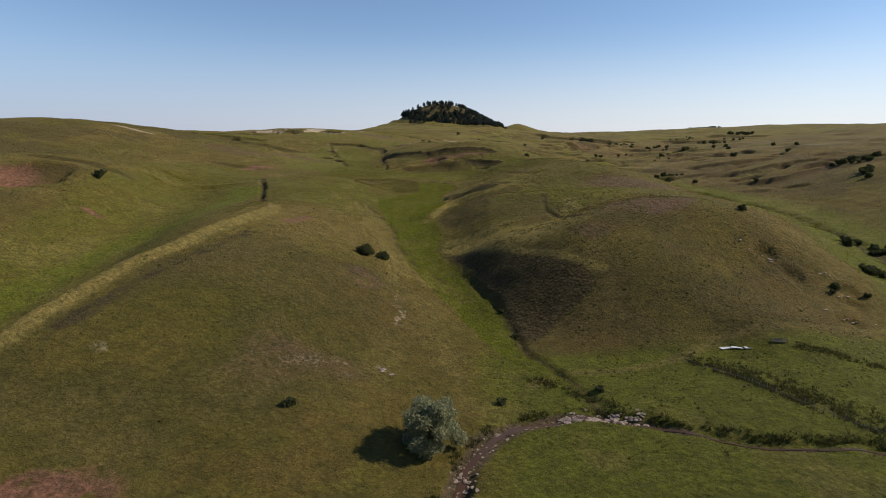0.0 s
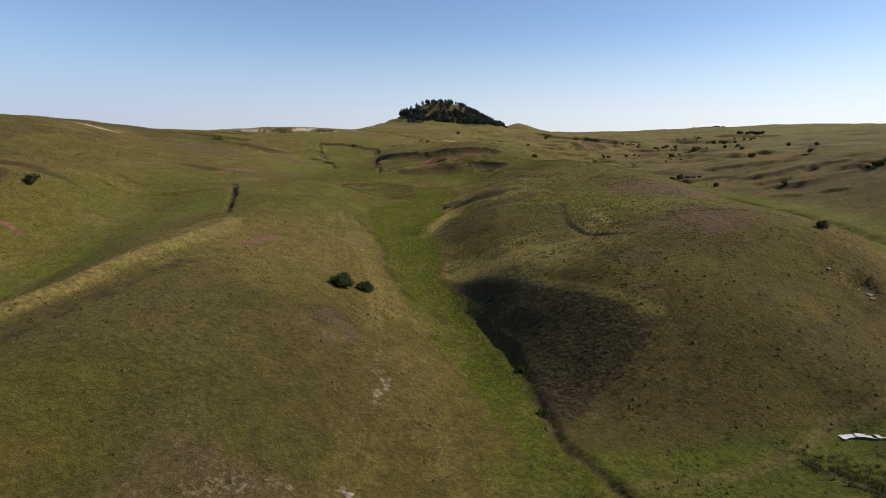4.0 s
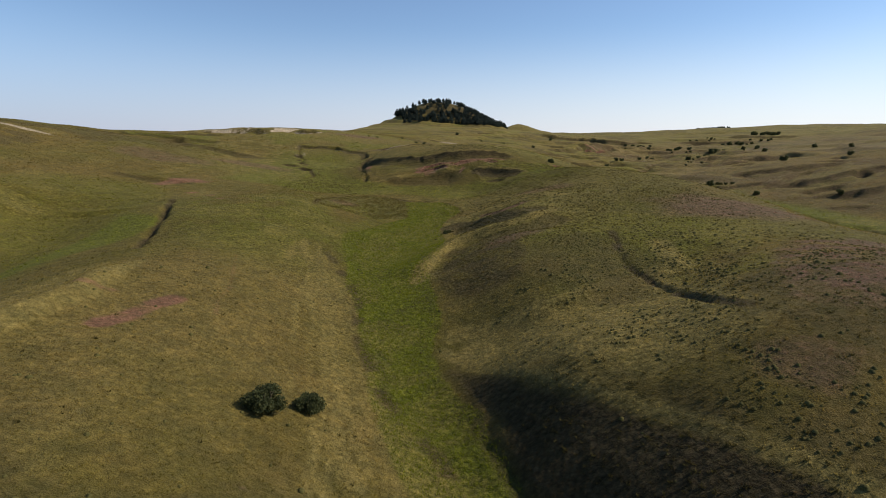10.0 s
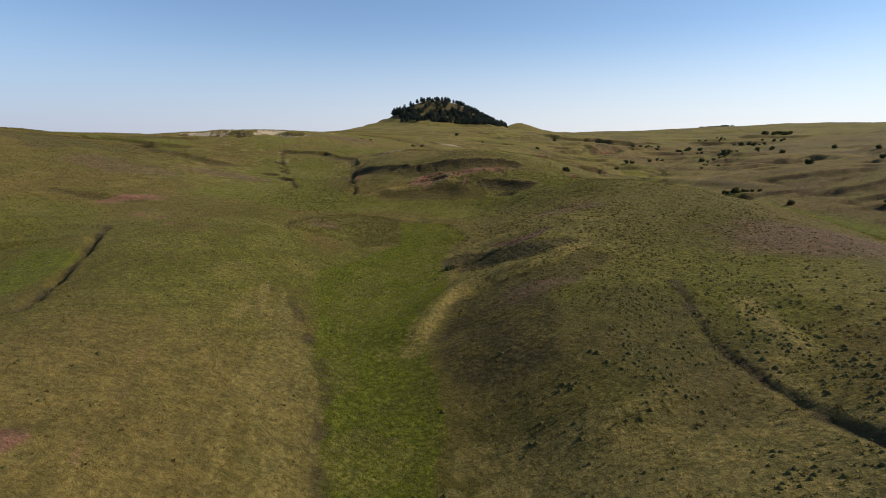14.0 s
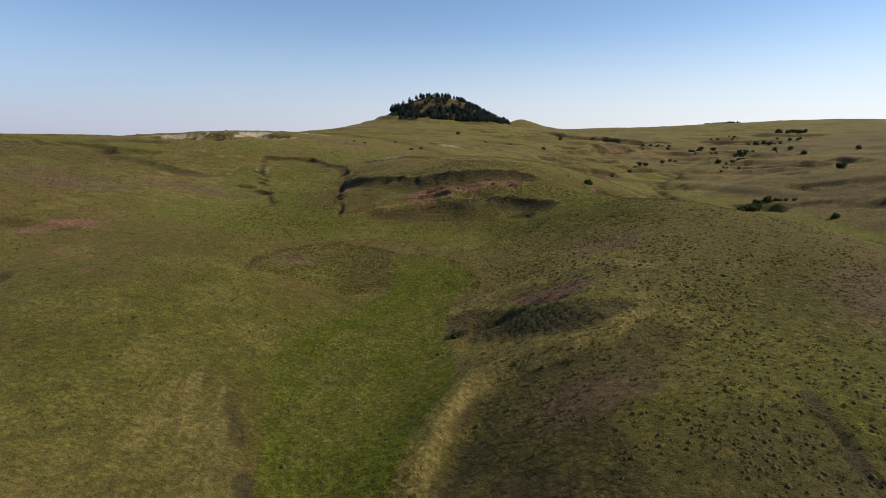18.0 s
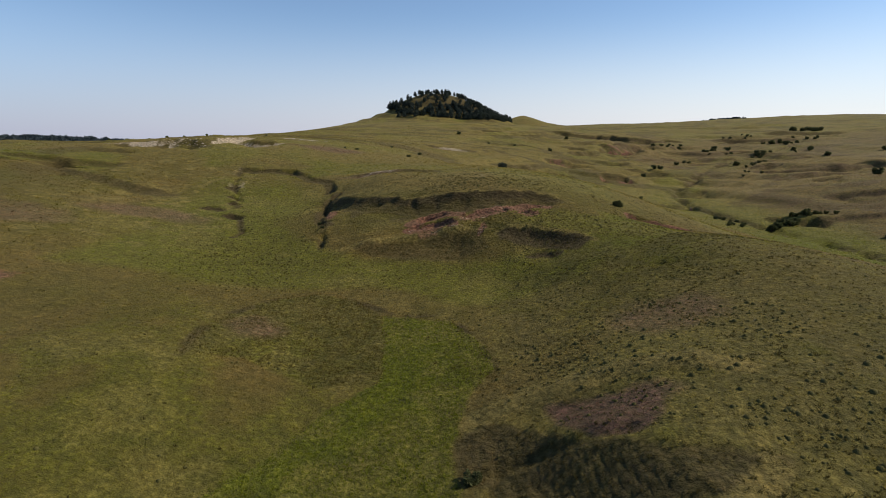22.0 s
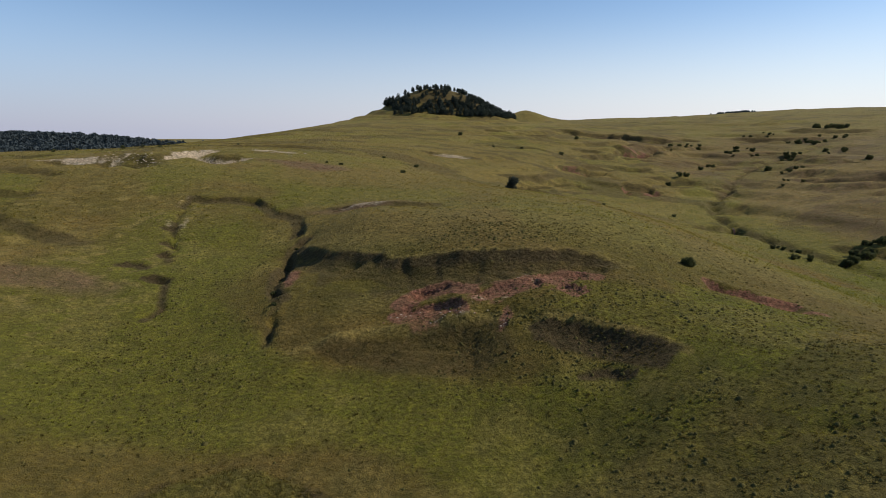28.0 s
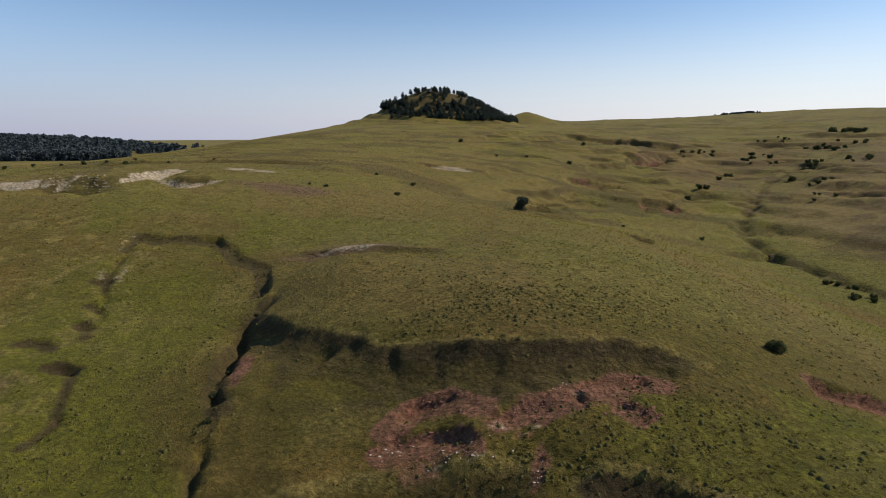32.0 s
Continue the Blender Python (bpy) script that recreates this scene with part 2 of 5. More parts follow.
PITS = ([(-101, 506), (-97, 507.5), (-92.5, 506.5)], [(-95, 491.5), (-92, 493), (-88, 492)], [(-91, 481), (-88, 482.5), (-85, 481)], [(-87, 463), (-82, 464.5), (-77, 462.5)], [(-99, 471), (-93, 473.5), (-86, 470)], [(24, 404), (30, 405.5), (36, 402)])
RILLS = ([(10, 446.5), (9, 442), (6, 436)], [(14, 446), (13, 440), (15, 435.5)], [(20, 445), (20, 441), (20.5, 437)], [(-2, 450.5), (-1.5, 445), (0, 441)], [(33, 446), (31.5, 442)], [(-12, 453), (-9, 447), (-8, 441)], [(27, 446), (26, 440)])
BOWL_RIM = [(4, 228), (16, 225), (29, 226), (44, 232), (56, 238), (58, 256)]
NOTCH = [(1, 313), (9, 315), (20, 313), (34, 309)]
FAR_STREAM = [(160, 70), (160, 150), (192, 250), (215, 350), (212, 450), (197, 550), (188, 610), (186, 640), (190, 680), (205, 722), (246, 781), (303, 866), (366, 935), (437, 989), (540, 1090)]
RED_CUT = [(68, 449), (72, 446.5), (78, 445), (84, 443.5), (92, 443)]
LEFT_VALE = [(-96, 40), (-104, 90), (-112, 140), (-116, 180), (-122, 215), (-128, 250), (-134, 290), (-138, 330)]
TRACK = [(-30, 84), (-10, 95), (4, 103), (19, 112.5), (28, 119), (41, 121), (55, 125.5), (70, 136), (87, 139), (118, 146), (150, 160)]


def carve(z, x, y, path, depth, width, bed=0.0, taper=0.12, sway=0.8, seed=1):
    """A gully or trench: depth below the land, half width, flat bed."""
    path = wavy(path, 3.0, sway, seed)
    xs, ys = [p[0] for p in path], [p[1] for p in path]
    m = (x > min(xs) - 4 * width - bed) & (x < max(xs) + 4 * width + bed) & (y > min(ys) - 4 * width - bed) & (y < max(ys) + 4 * width + bed)
    if not m.any():
        return z
    d, s = along(path, x[m], y[m])
    ends = ease(s / max(taper, 1e-3)) * ease((1 - s) / max(taper, 1e-3))
    lumps = np.clip(1.7 * value_noise(x[m], y[m], 6.0, seed) + 0.1, 0.35, 1.3) if width < 6 else 1.0
    z = z.copy()
    z[m] -= depth * ends * lumps * np.exp(-(np.maximum(np.abs(d) - bed, 0) / width) ** 2)
    return z


def drop(z, x, y, path, height, edge, reach, taper=0.1, sway=0.8, seed=1, raise_=0.0, side=-1):
    """A bank: the ground falls by height just beside the line (side -1: on its right) and comes back over reach."""
    path = wavy(path, 3.0, sway, seed)
    xs, ys = [p[0] for p in path], [p[1] for p in path]
    far = 2.6 * reach
    m = (x > min(xs) - far) & (x < max(xs) + far) & (y > min(ys) - far) & (y < max(ys) + far)
    if not m.any():
        return z
    d, s = along(path, x[m], y[m])
    d = d * side
    ends = ease(s / max(taper, 1e-3)) * ease((1 - s) / max(taper, 1e-3))
    lumps = 0.45 + 1.1 * value_noise(x[m], y[m], 10.0, seed + 4)
    reach = reach * (0.8 + 0.5 * value_noise(x[m], y[m], 14.0, seed + 8))
    edge = edge * (0.8 + 0.4 * value_noise(x[m], y[m], 6.0, seed + 6))
    z = z.copy()
    q = np.clip(d / edge, 0, 1)
    fall = q * (2 - q) * np.exp(-(np.maximum(d - edge, 0) / reach) ** 2)
    lip = raise_ * np.exp(-(np.minimum(d, 0) / (reach * 0.9)) ** 2) * (1 - q)
    z[m] += ends * lumps * (lip - height * fall)
    return z


def ridge(z, x, y, path, height, width):
    m = np.abs(y - 160) < 110
    d, s = along(path, x[m], y[m])
    z = z.copy()
    z[m] += height * np.exp(-(d / width) ** 2) * ease(s / 0.15) * ease((1 - s) / 0.15)
    return z


# banks and steps of the uplands: line, fall, width of the face, reach
UPLAND_BANKS = (
    ([(182, 1198), (231, 1180), (279, 1172), (309, 1150), (369, 1138)], 7.0, 8, 40),
    ([(42, 735), (77, 752), (99, 782)], 2.6, 6, 22),
    ([(146, 915), (192, 949), (225, 1000), (255, 1032), (285, 1045), (300, 1022)], 4.5, 8, 30),
    ([(440, 1170), (498, 1150), (560, 1120)], 6.0, 9, 30),
    ([(560, 1230), (610, 1205), (680, 1190)], 6.0, 9, 30),
    ([(300, 800), (352, 778), (420, 770)], 4.0, 7, 26),
    ([(270, 640), (311, 618), (360, 610)], 3.4, 6, 24),
    ([(262, 560), (300, 548), (350, 552)], 3.0, 6, 22),
    ([(255, 500), (290, 485), (340, 490)], 2.6, 6, 18),
    ([(150, 768), (162, 766), (178, 768)], 4.5, 7, 16),
    ([(110, 822), (125, 815), (140, 818)], 3.0, 7, 16),
    ([(215, 1012), (243, 1006), (272, 1012)], 6.0, 9, 22),
    ([(-239, 668), (-222, 683), (-205, 694), (-173, 690), (-140, 700), (-60, 720)], 2.0, 5, 16),
    ([(-192, 600), (-171, 601), (-163, 608), (-150, 604), (-140, 618), (-128, 640)], 2.8, 4, 14),
    ([(-133, 620), (-113, 609), (-98, 614)], 1.6, 3, 10),
    ([(-45, 523), (-31, 518), (-13, 513), (2, 512)], 1.2, 3, 12),
    ([(-204, 244), (-192, 258), (-180, 264), (-168, 270)], 5.0, 14, 14),
    ([(-215, 300), (-180, 296), (-150, 284)], 1.6, 4, 14),
    ([(-150, 372), (-132, 374), (-112, 373)], 1.0, 3, 9),
    ([(-190, 520), (-150, 500), (-110, 486)], 1.6, 6, 18),
    ([(40, 790), (13, 788), (-15, 792)][::-1], 1.6, 4, 12),
    ([(210, 600), (222, 588), (240, 576)], 3.0, 5, 12),
    ([(165, 652), (178, 625), (180, 585)][::-1], 1.4, 3, 8),
)
rk = random.Random(12)
SCARPLETS = []
for x0, x1, y0, y1, n in ((60, 420, 570, 1150, 44), (-235, -112, 430, 700, 10), (190, 400, 430, 700, 14)):
    for _ in range(n):
        x, y, run, tilt = rk.uniform(x0, x1), rk.uniform(y0, y1), rk.uniform(9, 26), rk.uniform(-0.5, 0.5)
        SCARPLETS.append(([(x - run, y - tilt * run), (x, y + rk.uniform(0.1, 0.3) * run), (x + run, y + tilt * run)], rk.uniform(1.2, 3.0), rk.uniform(2.5, 4.5), rk.uniform(12, 24)))
UPLAND_BANKS = UPLAND_BANKS + tuple(SCARPLETS)
CLAY_FACES = ((-2, 437, 9, 4), (-4, 428, 11, 4.5), (13, 432, 9, 3.5), (29, 436, 7, 5), (21, 434, 4, 4), (76, 442, 12, 4), (-42.5, 459, 2.5, 8), (-152, 607, 22, 8), (-182, 248, 18, 10))
CREST = [(-88, 80), (-81, 99), (-79, 113), (-77, 130), (-70, 146), (-66, 172), (-63, 205), (-70, 235)]


def land(x, y):
    """Height of the ground."""
    x, y = np.asarray(x, float), np.asarray(y, float)
    w = ease(np.maximum.reduce([(np.abs(x - 100) - 520) / 600, (y - 1180) / 420, (-80 - y) / 200]))
    z = (1 - w) * rolling(np.clip(x, -900, 1000), np.clip(y, -300, 1650)) + w * distance_land(x, y) + cone_hill(x, y)
    z = np.maximum(z, 0.35 * z)
    # uplands are broken by small banks and hollows
    rough = ease((y - 520) / 300) * ease((x + 60) / 200) + 0.6 * ease((x - 200) / 150)
    z = z + np.clip(rough, 0, 1) * (13.0 * (fractal(x, y, 140, 3, 21) - 0.5) + 5.0 * np.abs(fractal(x + 0.4 * y, y, 46, 3, 25) - 0.5))
    left = ease((-x - 105) / 60) * ease((y - 180) / 100) * (1 - ease((y - 1000) / 300))
    z = z + left * (3.5 * (fractal(x, y, 70, 3, 28) - 0.5) + 2.2 * np.abs(fractal(x, y + 0.3 * x, 30, 3, 29) - 0.5))
    z = z + np.clip(rough, 0, 1) * (1 - ease((y - 1250) / 200)) * 2.2 * np.abs(fractal(x, y, 22, 2, 64) - 0.5)
    # contour steps
    level = z / 6.5 + 1.5 * fractal(x, y, 160, 2, 51)
    step = level - np.floor(level)
    steps = 6.5 * (ease((step - 0.30) / 0.40) - step)
    z = z + np.clip(rough, 0, 1) * 0.9 * steps * ease((fractal(x, y, 90, 2, 55) - 0.45) / 0.15) * (1 - ease((y - 1500) / 500))
    for line, fall, face, reach in UPLAND_BANKS:
        z = drop(z, x, y, line, fall, face, reach, 0.2, 2.5, 17, 0.25 * fall)
    for k, line in enumerate(([(117, 168), (123, 170), (129, 168)], [(116, 163), (121, 164.5), (126, 162.5)], [(108, 152), (113, 153.5), (118, 152)], [(98, 178), (103, 180), (109, 178)], [(104, 172), (108, 173.5), (113, 171.5)])):
        z = drop(z, x, y, line, 1.5, 1.2, 5, 0.25, 0.6, 80 + k, 0.3)
    z = carve(z, x, y, FAR_STREAM, 2.6, 3.6, 0.5, 0.02, 5, 9)
    z = ridge(z, x, y, CREST, 2.8, 3.4)
    z = carve(z, x, y, LEFT_VALE, 5.6, 16, 3, 0.1, 2, 18)
    z = carve(z, x, y, STREAM, 1.1, 1.1, 1.0, 0.01, 0.8, 2)
    z = carve(z, x, y, RAVINE, 0.85, 1.2, 0.1, 0.15, 1.0, 3)
    z = drop(z, x, y, HEAD_SCARP, 1.9, 5.5, 8, 0.10, 1.2, 4, 1.0)
    z = carve(z, x, y, WEST_CUT[6:], 0.8, 0.9, 0.1, 0.10, 1.2, 19)
    z = carve(z, x, y, WEST_CUT[:7], 2.3, 1.4, 0.1, 0.10, 1.2, 19)
    z = drop(z, x, y, UPPER_SCARP, 1.3, 1.6, 10, 0.05, 2.0, 5, 0.3)
    z = carve(z, x, y, DRAIN, 1.0, 1.2, 0, 0.06, 2.2, 6)
    z = carve(z, x, y, DRAIN_LOW, 1.0, 1.1, 0, 0.1, 1.2, 36)
    for k, line in enumerate(PITS):
        z = drop(z, x, y, line, 1.1, 1.2, 4, 0.3, 0.5, 40 + k, 0.2)
    for k, (line, fall) in enumerate(SLIP_WALLS):
        z = drop(z, x, y, line, 0.5 * fall, 0.9, 4.0, 0.25, 1.3, 20 + k, 0.25)
    for k, line in enumerate(RILLS):
        z = carve(z, x, y, line, 0.35, 0.9, 0, 0.2, 0.5, 60 + k)
    z = drop(z, x, y, [(-36, 445), (-32, 447), (-25, 453), (-20, 458.5)], 1.0, 2.0, 5, 0.2, 0.8, 37, 0.5, 1)
    z = drop(z, x, y, SPUR_LIP, 1.1, 10.0, 7, 0.25, 1.0, 38, 0.8)
    z = drop(z, x, y, HILL_NOSE, 0.5, 14, 20, 0.2, 1.2, 33, 0.7)
    z = drop(z, x, y, LENS, 1.5, 3.8, 8.0, 0.25, 0.9, 7, 0.9)
    z = drop(z, x, y, BANK, 1.5, 5.0, 10, 0.2, 1.4, 8, 1.3)
    z = carve(z, x, y, RIM_GULLY, 1.6, 1.2, 0.1, 0.12, 0.8, 10)
    z = carve(z, x, y, HILL_TRENCH, 0.6, 0.8, 0.1, 0.15, 1.2, 11)
    z = drop(z, x, y, SPUR_UPPER, 0.5, 4, 6, 0.2, 0.6, 12, 0.9)
    z = drop(z, x, y, SPUR_LOWER, 1.3, 5.0, 12, 0.12, 0.6, 13, 1.3)
    z = drop(z, x, y, BOWL_RIM, 0.5, 4, 9, 0.2, 0.8, 39, 0.7)
    z = carve(z, x, y, NOTCH, 0.8, 1.3, 0.2, 0.10, 0.8, 14)
    z = drop(z, x, y, RED_CUT, 1.8, 1.6, 7, 0.15, 1.6, 15, 0.2)
    z = carve(z, x, y, [(49, 378), (54, 377.5), (60, 376), (68, 374.5)], 0.9, 1.2, 0.1, 0.15, 0.6, 16)
    crumble = np.zeros_like(z)
    for cx, cy, rx, ry in CLAY_FACES:
        crumble = np.maximum(crumble, np.exp(-(((x - cx) / rx) ** 2 + ((y - cy) / ry) ** 2) ** 2))
    z = z + crumble * (1.6 * np.abs(fractal(x, y, 4.5, 3, 57) - 0.5) + 1.6 * np.abs(fractal(0.7 * x, y, 2.4, 2, 58) - 0.5) - 0.6)
    # broken ground along the scarps and cuts
    for k, (line, wide, amount) in enumerate([(HEAD_SCARP, 5, 1.5), (WEST_CUT, 3.5, 2.2), (UPPER_SCARP, 3, 1.3), (DRAIN, 3, 1.5), (DRAIN_LOW, 3, 1.5), (LENS, 5, 1.2), (BANK, 6, 1.2), (SPUR_LIP, 6, 0.7), (RAVINE, 3, 0.9), (RIM_GULLY, 2.5, 1.2), (HILL_TRENCH, 2, 0.9)]):
        xs, ys = [p[0] for p in line], [p[1] for p in line]
        m = (x > min(xs) - 2 * wide) & (x < max(xs) + 2 * wide) & (y > min(ys) - 2 * wide) & (y < max(ys) + 2 * wide)
        if m.any():
            d, _ = along(line, x[m], y[m])
            z[m] += amount * np.exp(-(d / wide) ** 2) * (fractal(x[m], y[m], 4.0, 3, 100 + k) - 0.5)
    # narrow grazing terraces on the steep faces
    faces = np.maximum.reduce([area(x, y, outline, 2, 1, 40) for outline in (SCARP_FACE, BANK_FACE, LENS_FACE, SPUR_FACE)] + [0.7 * area(x, y, HEATH_SHADE_FLANK, 4, 2, 41)])
    tread = z / 0.95 + 1.2 * fractal(x, y, 18, 2, 145)
    tread = tread - np.floor(tread)
    z = z + faces * 0.55 * (ease((tread - 0.25) / 0.5) - tread)
    near = 1 - ease((np.hypot(x, np.maximum(np.maximum(70 - y, y - 470), 0)) - 130) / 120)
    z = z + near * (0.30 * (fractal(x, y, 7, 3, 31) - 0.5) + 0.55 * (fractal(x, y, 24, 2, 35) - 0.5))
    return z


def axis_steps(low, high, sections, grow):
    """Grid lines: sections of (start, end, step), then ever wider out to both ends."""
    mid = np.concatenate([np.arange(a, b, s) for a, b, s in sections])
    up, v, s = [], mid[-1], sections[-1][2]
    while v < high:
        s = min(s * grow, 60)
        v += s
        up.append(v)
    down, v, s = [], mid[0], sections[0][2]
    while v > low:
        s = min(s * grow, 60)
        v -= s
        down.append(v)
    return np.concatenate([down[::-1], mid, up])


# ---- materials ----
def material(name, rough=0.9):
    mat = bpy.data.materials.new(name)
    mat.use_nodes = True
    nt = mat.node_tree
    bsdf = nt.nodes["Principled BSDF"]
    bsdf.inputs["Roughness"].default_value = rough
    bsdf.inputs["Specular IOR Level"].default_value = 0.12
    return mat, nt, bsdf


def noise_node(nt, scale, detail=4, rough=0.6, coords=None, stretch=None):
    n = nt.nodes.new("ShaderNodeTexNoise")
    n.inputs["Scale"].default_value, n.inputs["Detail"].default_value, n.inputs["Roughness"].default_value = scale, detail, rough
    if coords is None:
        coords = nt.nodes.new("ShaderNodeTexCoord").outputs["Object"]
    if stretch:
        mp = nt.nodes.new("ShaderNodeMapping")
        mp.inputs["Scale"].default_value = stretch
        nt.links.new(coords, mp.inputs["Vector"])
        coords = mp.outputs["Vector"]
    nt.links.new(coords, n.inputs["Vector"])
    return n.outputs["Fac"]


def remap(nt, value, low, high, to_low=0.0, to_high=1.0):
    m = nt.nodes.new("ShaderNodeMapRange")
    m.inputs["From Min"].default_value, m.inputs["From Max"].default_value = low, high
    m.inputs["To Min"].default_value, m.inputs["To Max"].default_value = to_low, to_high
    nt.links.new(value, m.inputs["Value"])
    return m.outputs["Result"]


def mixed(nt, fac, a, b):
    m = nt.nodes.new("ShaderNodeMix")
    m.data_type = "RGBA"
    for k, v in ((0, fac), (6, a), (7, b)):
        if isinstance(v, (int, float)):
            m.inputs[k].default_value = v
        elif isinstance(v, tuple):
            m.inputs[k].default_value = (*v, 1)
        else:
            nt.links.new(v, m.inputs[k])
    return m.outputs[2]


def arith(nt, op, a, b):
    m = nt.nodes.new("ShaderNodeMath")
    m.operation = op
    for k, v in enumerate((a, b)):
        if isinstance(v, (int, float)):
            m.inputs[k].default_value = v
        else:
            nt.links.new(v, m.inputs[k])
    return m.outputs[0]


def attribute(nt, name):
    a = nt.nodes.new("ShaderNodeAttribute")
    a.attribute_name = name
    return a.outputs["Fac"]


def bump(nt, bsdf, height, strength, distance):
    b = nt.nodes.new("ShaderNodeBump")
    b.inputs["Strength"].default_value, b.inputs["Distance"].default_value = strength, distance
    nt.links.new(height, b.inputs["Height"])
    nt.links.new(b.outputs["Normal"], bsdf.inputs["Normal"])


def plain(name, a, b, scale, rough=0.9, bumpy=0.0, scale2=None, stretch=None):
    """A surface that varies between two colours at two scales."""
    mat, nt, bsdf = material(name, rough)
    n1 = noise_node(nt, scale, 5, 0.65, stretch=stretch)
    n2 = noise_node(nt, scale2 or scale * 6, 3, 0.6, stretch=stretch)
    f = remap(nt, arith(nt, "ADD", arith(nt, "MULTIPLY", n1, 0.6), arith(nt, "MULTIPLY", n2, 0.4)), 0.35, 0.65)
    nt.links.new(mixed(nt, f, a, b), bsdf.inputs["Base Color"])
    if bumpy:
        bump(nt, bsdf, n2, 0.6, bumpy)
    return mat


def foliage(name, a, b, share=0.45):
    """Leaves: the colour varies from clump to clump and from tree to tree; a little light comes through."""
    mat, nt, bsdf = material(name, 0.75)
    geo = nt.nodes.new("ShaderNodeNewGeometry")
    info = nt.nodes.new("ShaderNodeObjectInfo")
    f = arith(nt, "ADD", arith(nt, "MULTIPLY", geo.outputs["Random Per Island"], 0.75), arith(nt, "MULTIPLY", info.outputs["Random"], 0.25))
    colour = mixed(nt, f, a, b)
    nt.links.new(colour, bsdf.inputs["Base Color"])
    tl = nt.nodes.new("ShaderNodeBsdfTranslucent")
    nt.links.new(colour, tl.inputs["Color"])
    ms = nt.nodes.new("ShaderNodeMixShader")
    ms.inputs[0].default_value = share
    nt.links.new(bsdf.outputs[0], ms.inputs[1])
    nt.links.new(tl.outputs[0], ms.inputs[2])
    nt.links.new(ms.outputs[0], nt.nodes["Material Output"].inputs["Surface"])
    return mat


def grass_ground(name, relief=True):
    mat, nt, bsdf = material(name, 0.95)
    broad = noise_node(nt, 0.022, 4, 0.6)
    patchy = noise_node(nt, 0.13, 5, 0.65)
    fine = noise_node(nt, 1.1, 5, 0.75)
    blades = noise_node(nt, 4.5, 3, 0.7)
    cell = nt.nodes.new("ShaderNodeTexVoronoi")
    cell.inputs["Scale"].default_value = 0.9
    warp = nt.nodes.new("ShaderNodeVectorMath")
    warp.operation = "MULTIPLY_ADD"
    warp.inputs[1].default_value = (0.8, 0.8, 0.8)
    wob = nt.nodes.new("ShaderNodeTexNoise")
    wob.inputs["Scale"].default_value, wob.inputs["Detail"].default_value = 1.3, 2
    coords = nt.nodes.new("ShaderNodeTexCoord").outputs["Object"]
    nt.links.new(coords, wob.inputs["Vector"])
    nt.links.new(wob.outputs["Color"], warp.inputs[0])
    nt.links.new(coords, warp.inputs[2])
    nt.links.new(warp.outputs[0], cell.inputs["Vector"])
    clump = arith(nt, "MULTIPLY", remap(nt, cell.outputs["Distance"], 0.1, 0.75, 1.0, 0.0), attribute(nt, "rough"))
    grain = arith(nt, "ADD", arith(nt, "MULTIPLY", fine, 0.55), arith(nt, "MULTIPLY", blades, 0.45))
    base = mixed(nt, remap(nt, patchy, 0.35, 0.68), (0.150, 0.110, 0.027), (0.226, 0.160, 0.046))
    base = mixed(nt, remap(nt, broad, 0.38, 0.65), base, (0.132, 0.116, 0.020))

    def lay(colour_under, name, one, two, soft=0.40):
        edge = arith(nt, "MULTIPLY", arith(nt, "SUBTRACT", fine, 0.5), 0.9)
        edge = arith(nt, "ADD", edge, arith(nt, "MULTIPLY", arith(nt, "SUBTRACT", patchy, 0.5), 0.55))
        amount = remap(nt, arith(nt, "ADD", attribute(nt, name), edge), 0.5 - soft, 0.5 + soft)
        amount = arith(nt, "MULTIPLY", amount, remap(nt, attribute(nt, name), 0.02, 0.2))
        return mixed(nt, amount, colour_under, mixed(nt, remap(nt, fine, 0.35, 0.65), one, two))

    c = lay(base, "green", (0.092, 0.122, 0.008), (0.182, 0.202, 0.015))
    # straw colour of dry grass, also the paint for sunlit crests
    c = lay(c, "dry", (0.225, 0.180, 0.052), (0.330, 0.262, 0.090))
    # brown of the heath, also the paint for shade on steep faces
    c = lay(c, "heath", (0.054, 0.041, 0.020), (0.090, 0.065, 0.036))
    c = lay(c, "purple", (0.150, 0.086, 0.068), (0.225, 0.128, 0.104))
    c = lay(c, "clay", (0.200, 0.088, 0.062), (0.350, 0.168, 0.122), 0.25)
    c = lay(c, "pale", (0.400, 0.315, 0.230), (0.780, 0.670, 0.540), 0.25)
    c = lay(c, "wet", (0.070, 0.050, 0.031), (0.170, 0.124, 0.085), 0.25)
    mottle = noise_node(nt, 0.32, 3, 0.6)
    # shade among the grass darkens the ground colour; sunlit glow brightens the blades
    lift = 0.64 if relief else 1.35
    dark = mixed(nt, remap(nt, grain, 0.36, 0.64), (0.50 * lift, 0.50 * lift, 0.48 * lift), (1.30 * lift, 1.28 * lift, 1.22 * lift))
    tone = nt.nodes.new("ShaderNodeMix")
    tone.data_type, tone.blend_type = "RGBA", "MULTIPLY"
    tone.inputs[0].default_value = 1.0
    nt.links.new(mixed(nt, remap(nt, mottle, 0.34, 0.66), (0.74, 0.78, 0.76), (1.22, 1.18, 1.12)), tone.inputs[7])
    nt.links.new(dark, tone.inputs[6])
    # shade between the tussocks painted in: cell middles lighter, rims darker
    gap_shade = nt.nodes.new("ShaderNodeMix")
    gap_shade.data_type, gap_shade.blend_type = "RGBA", "MULTIPLY"
    nt.links.new(arith(nt, "MULTIPLY", attribute(nt, "rough"), 1.0 if relief else 0.3), gap_shade.inputs[0])
    nt.links.new(tone.outputs[2], gap_shade.inputs[6])
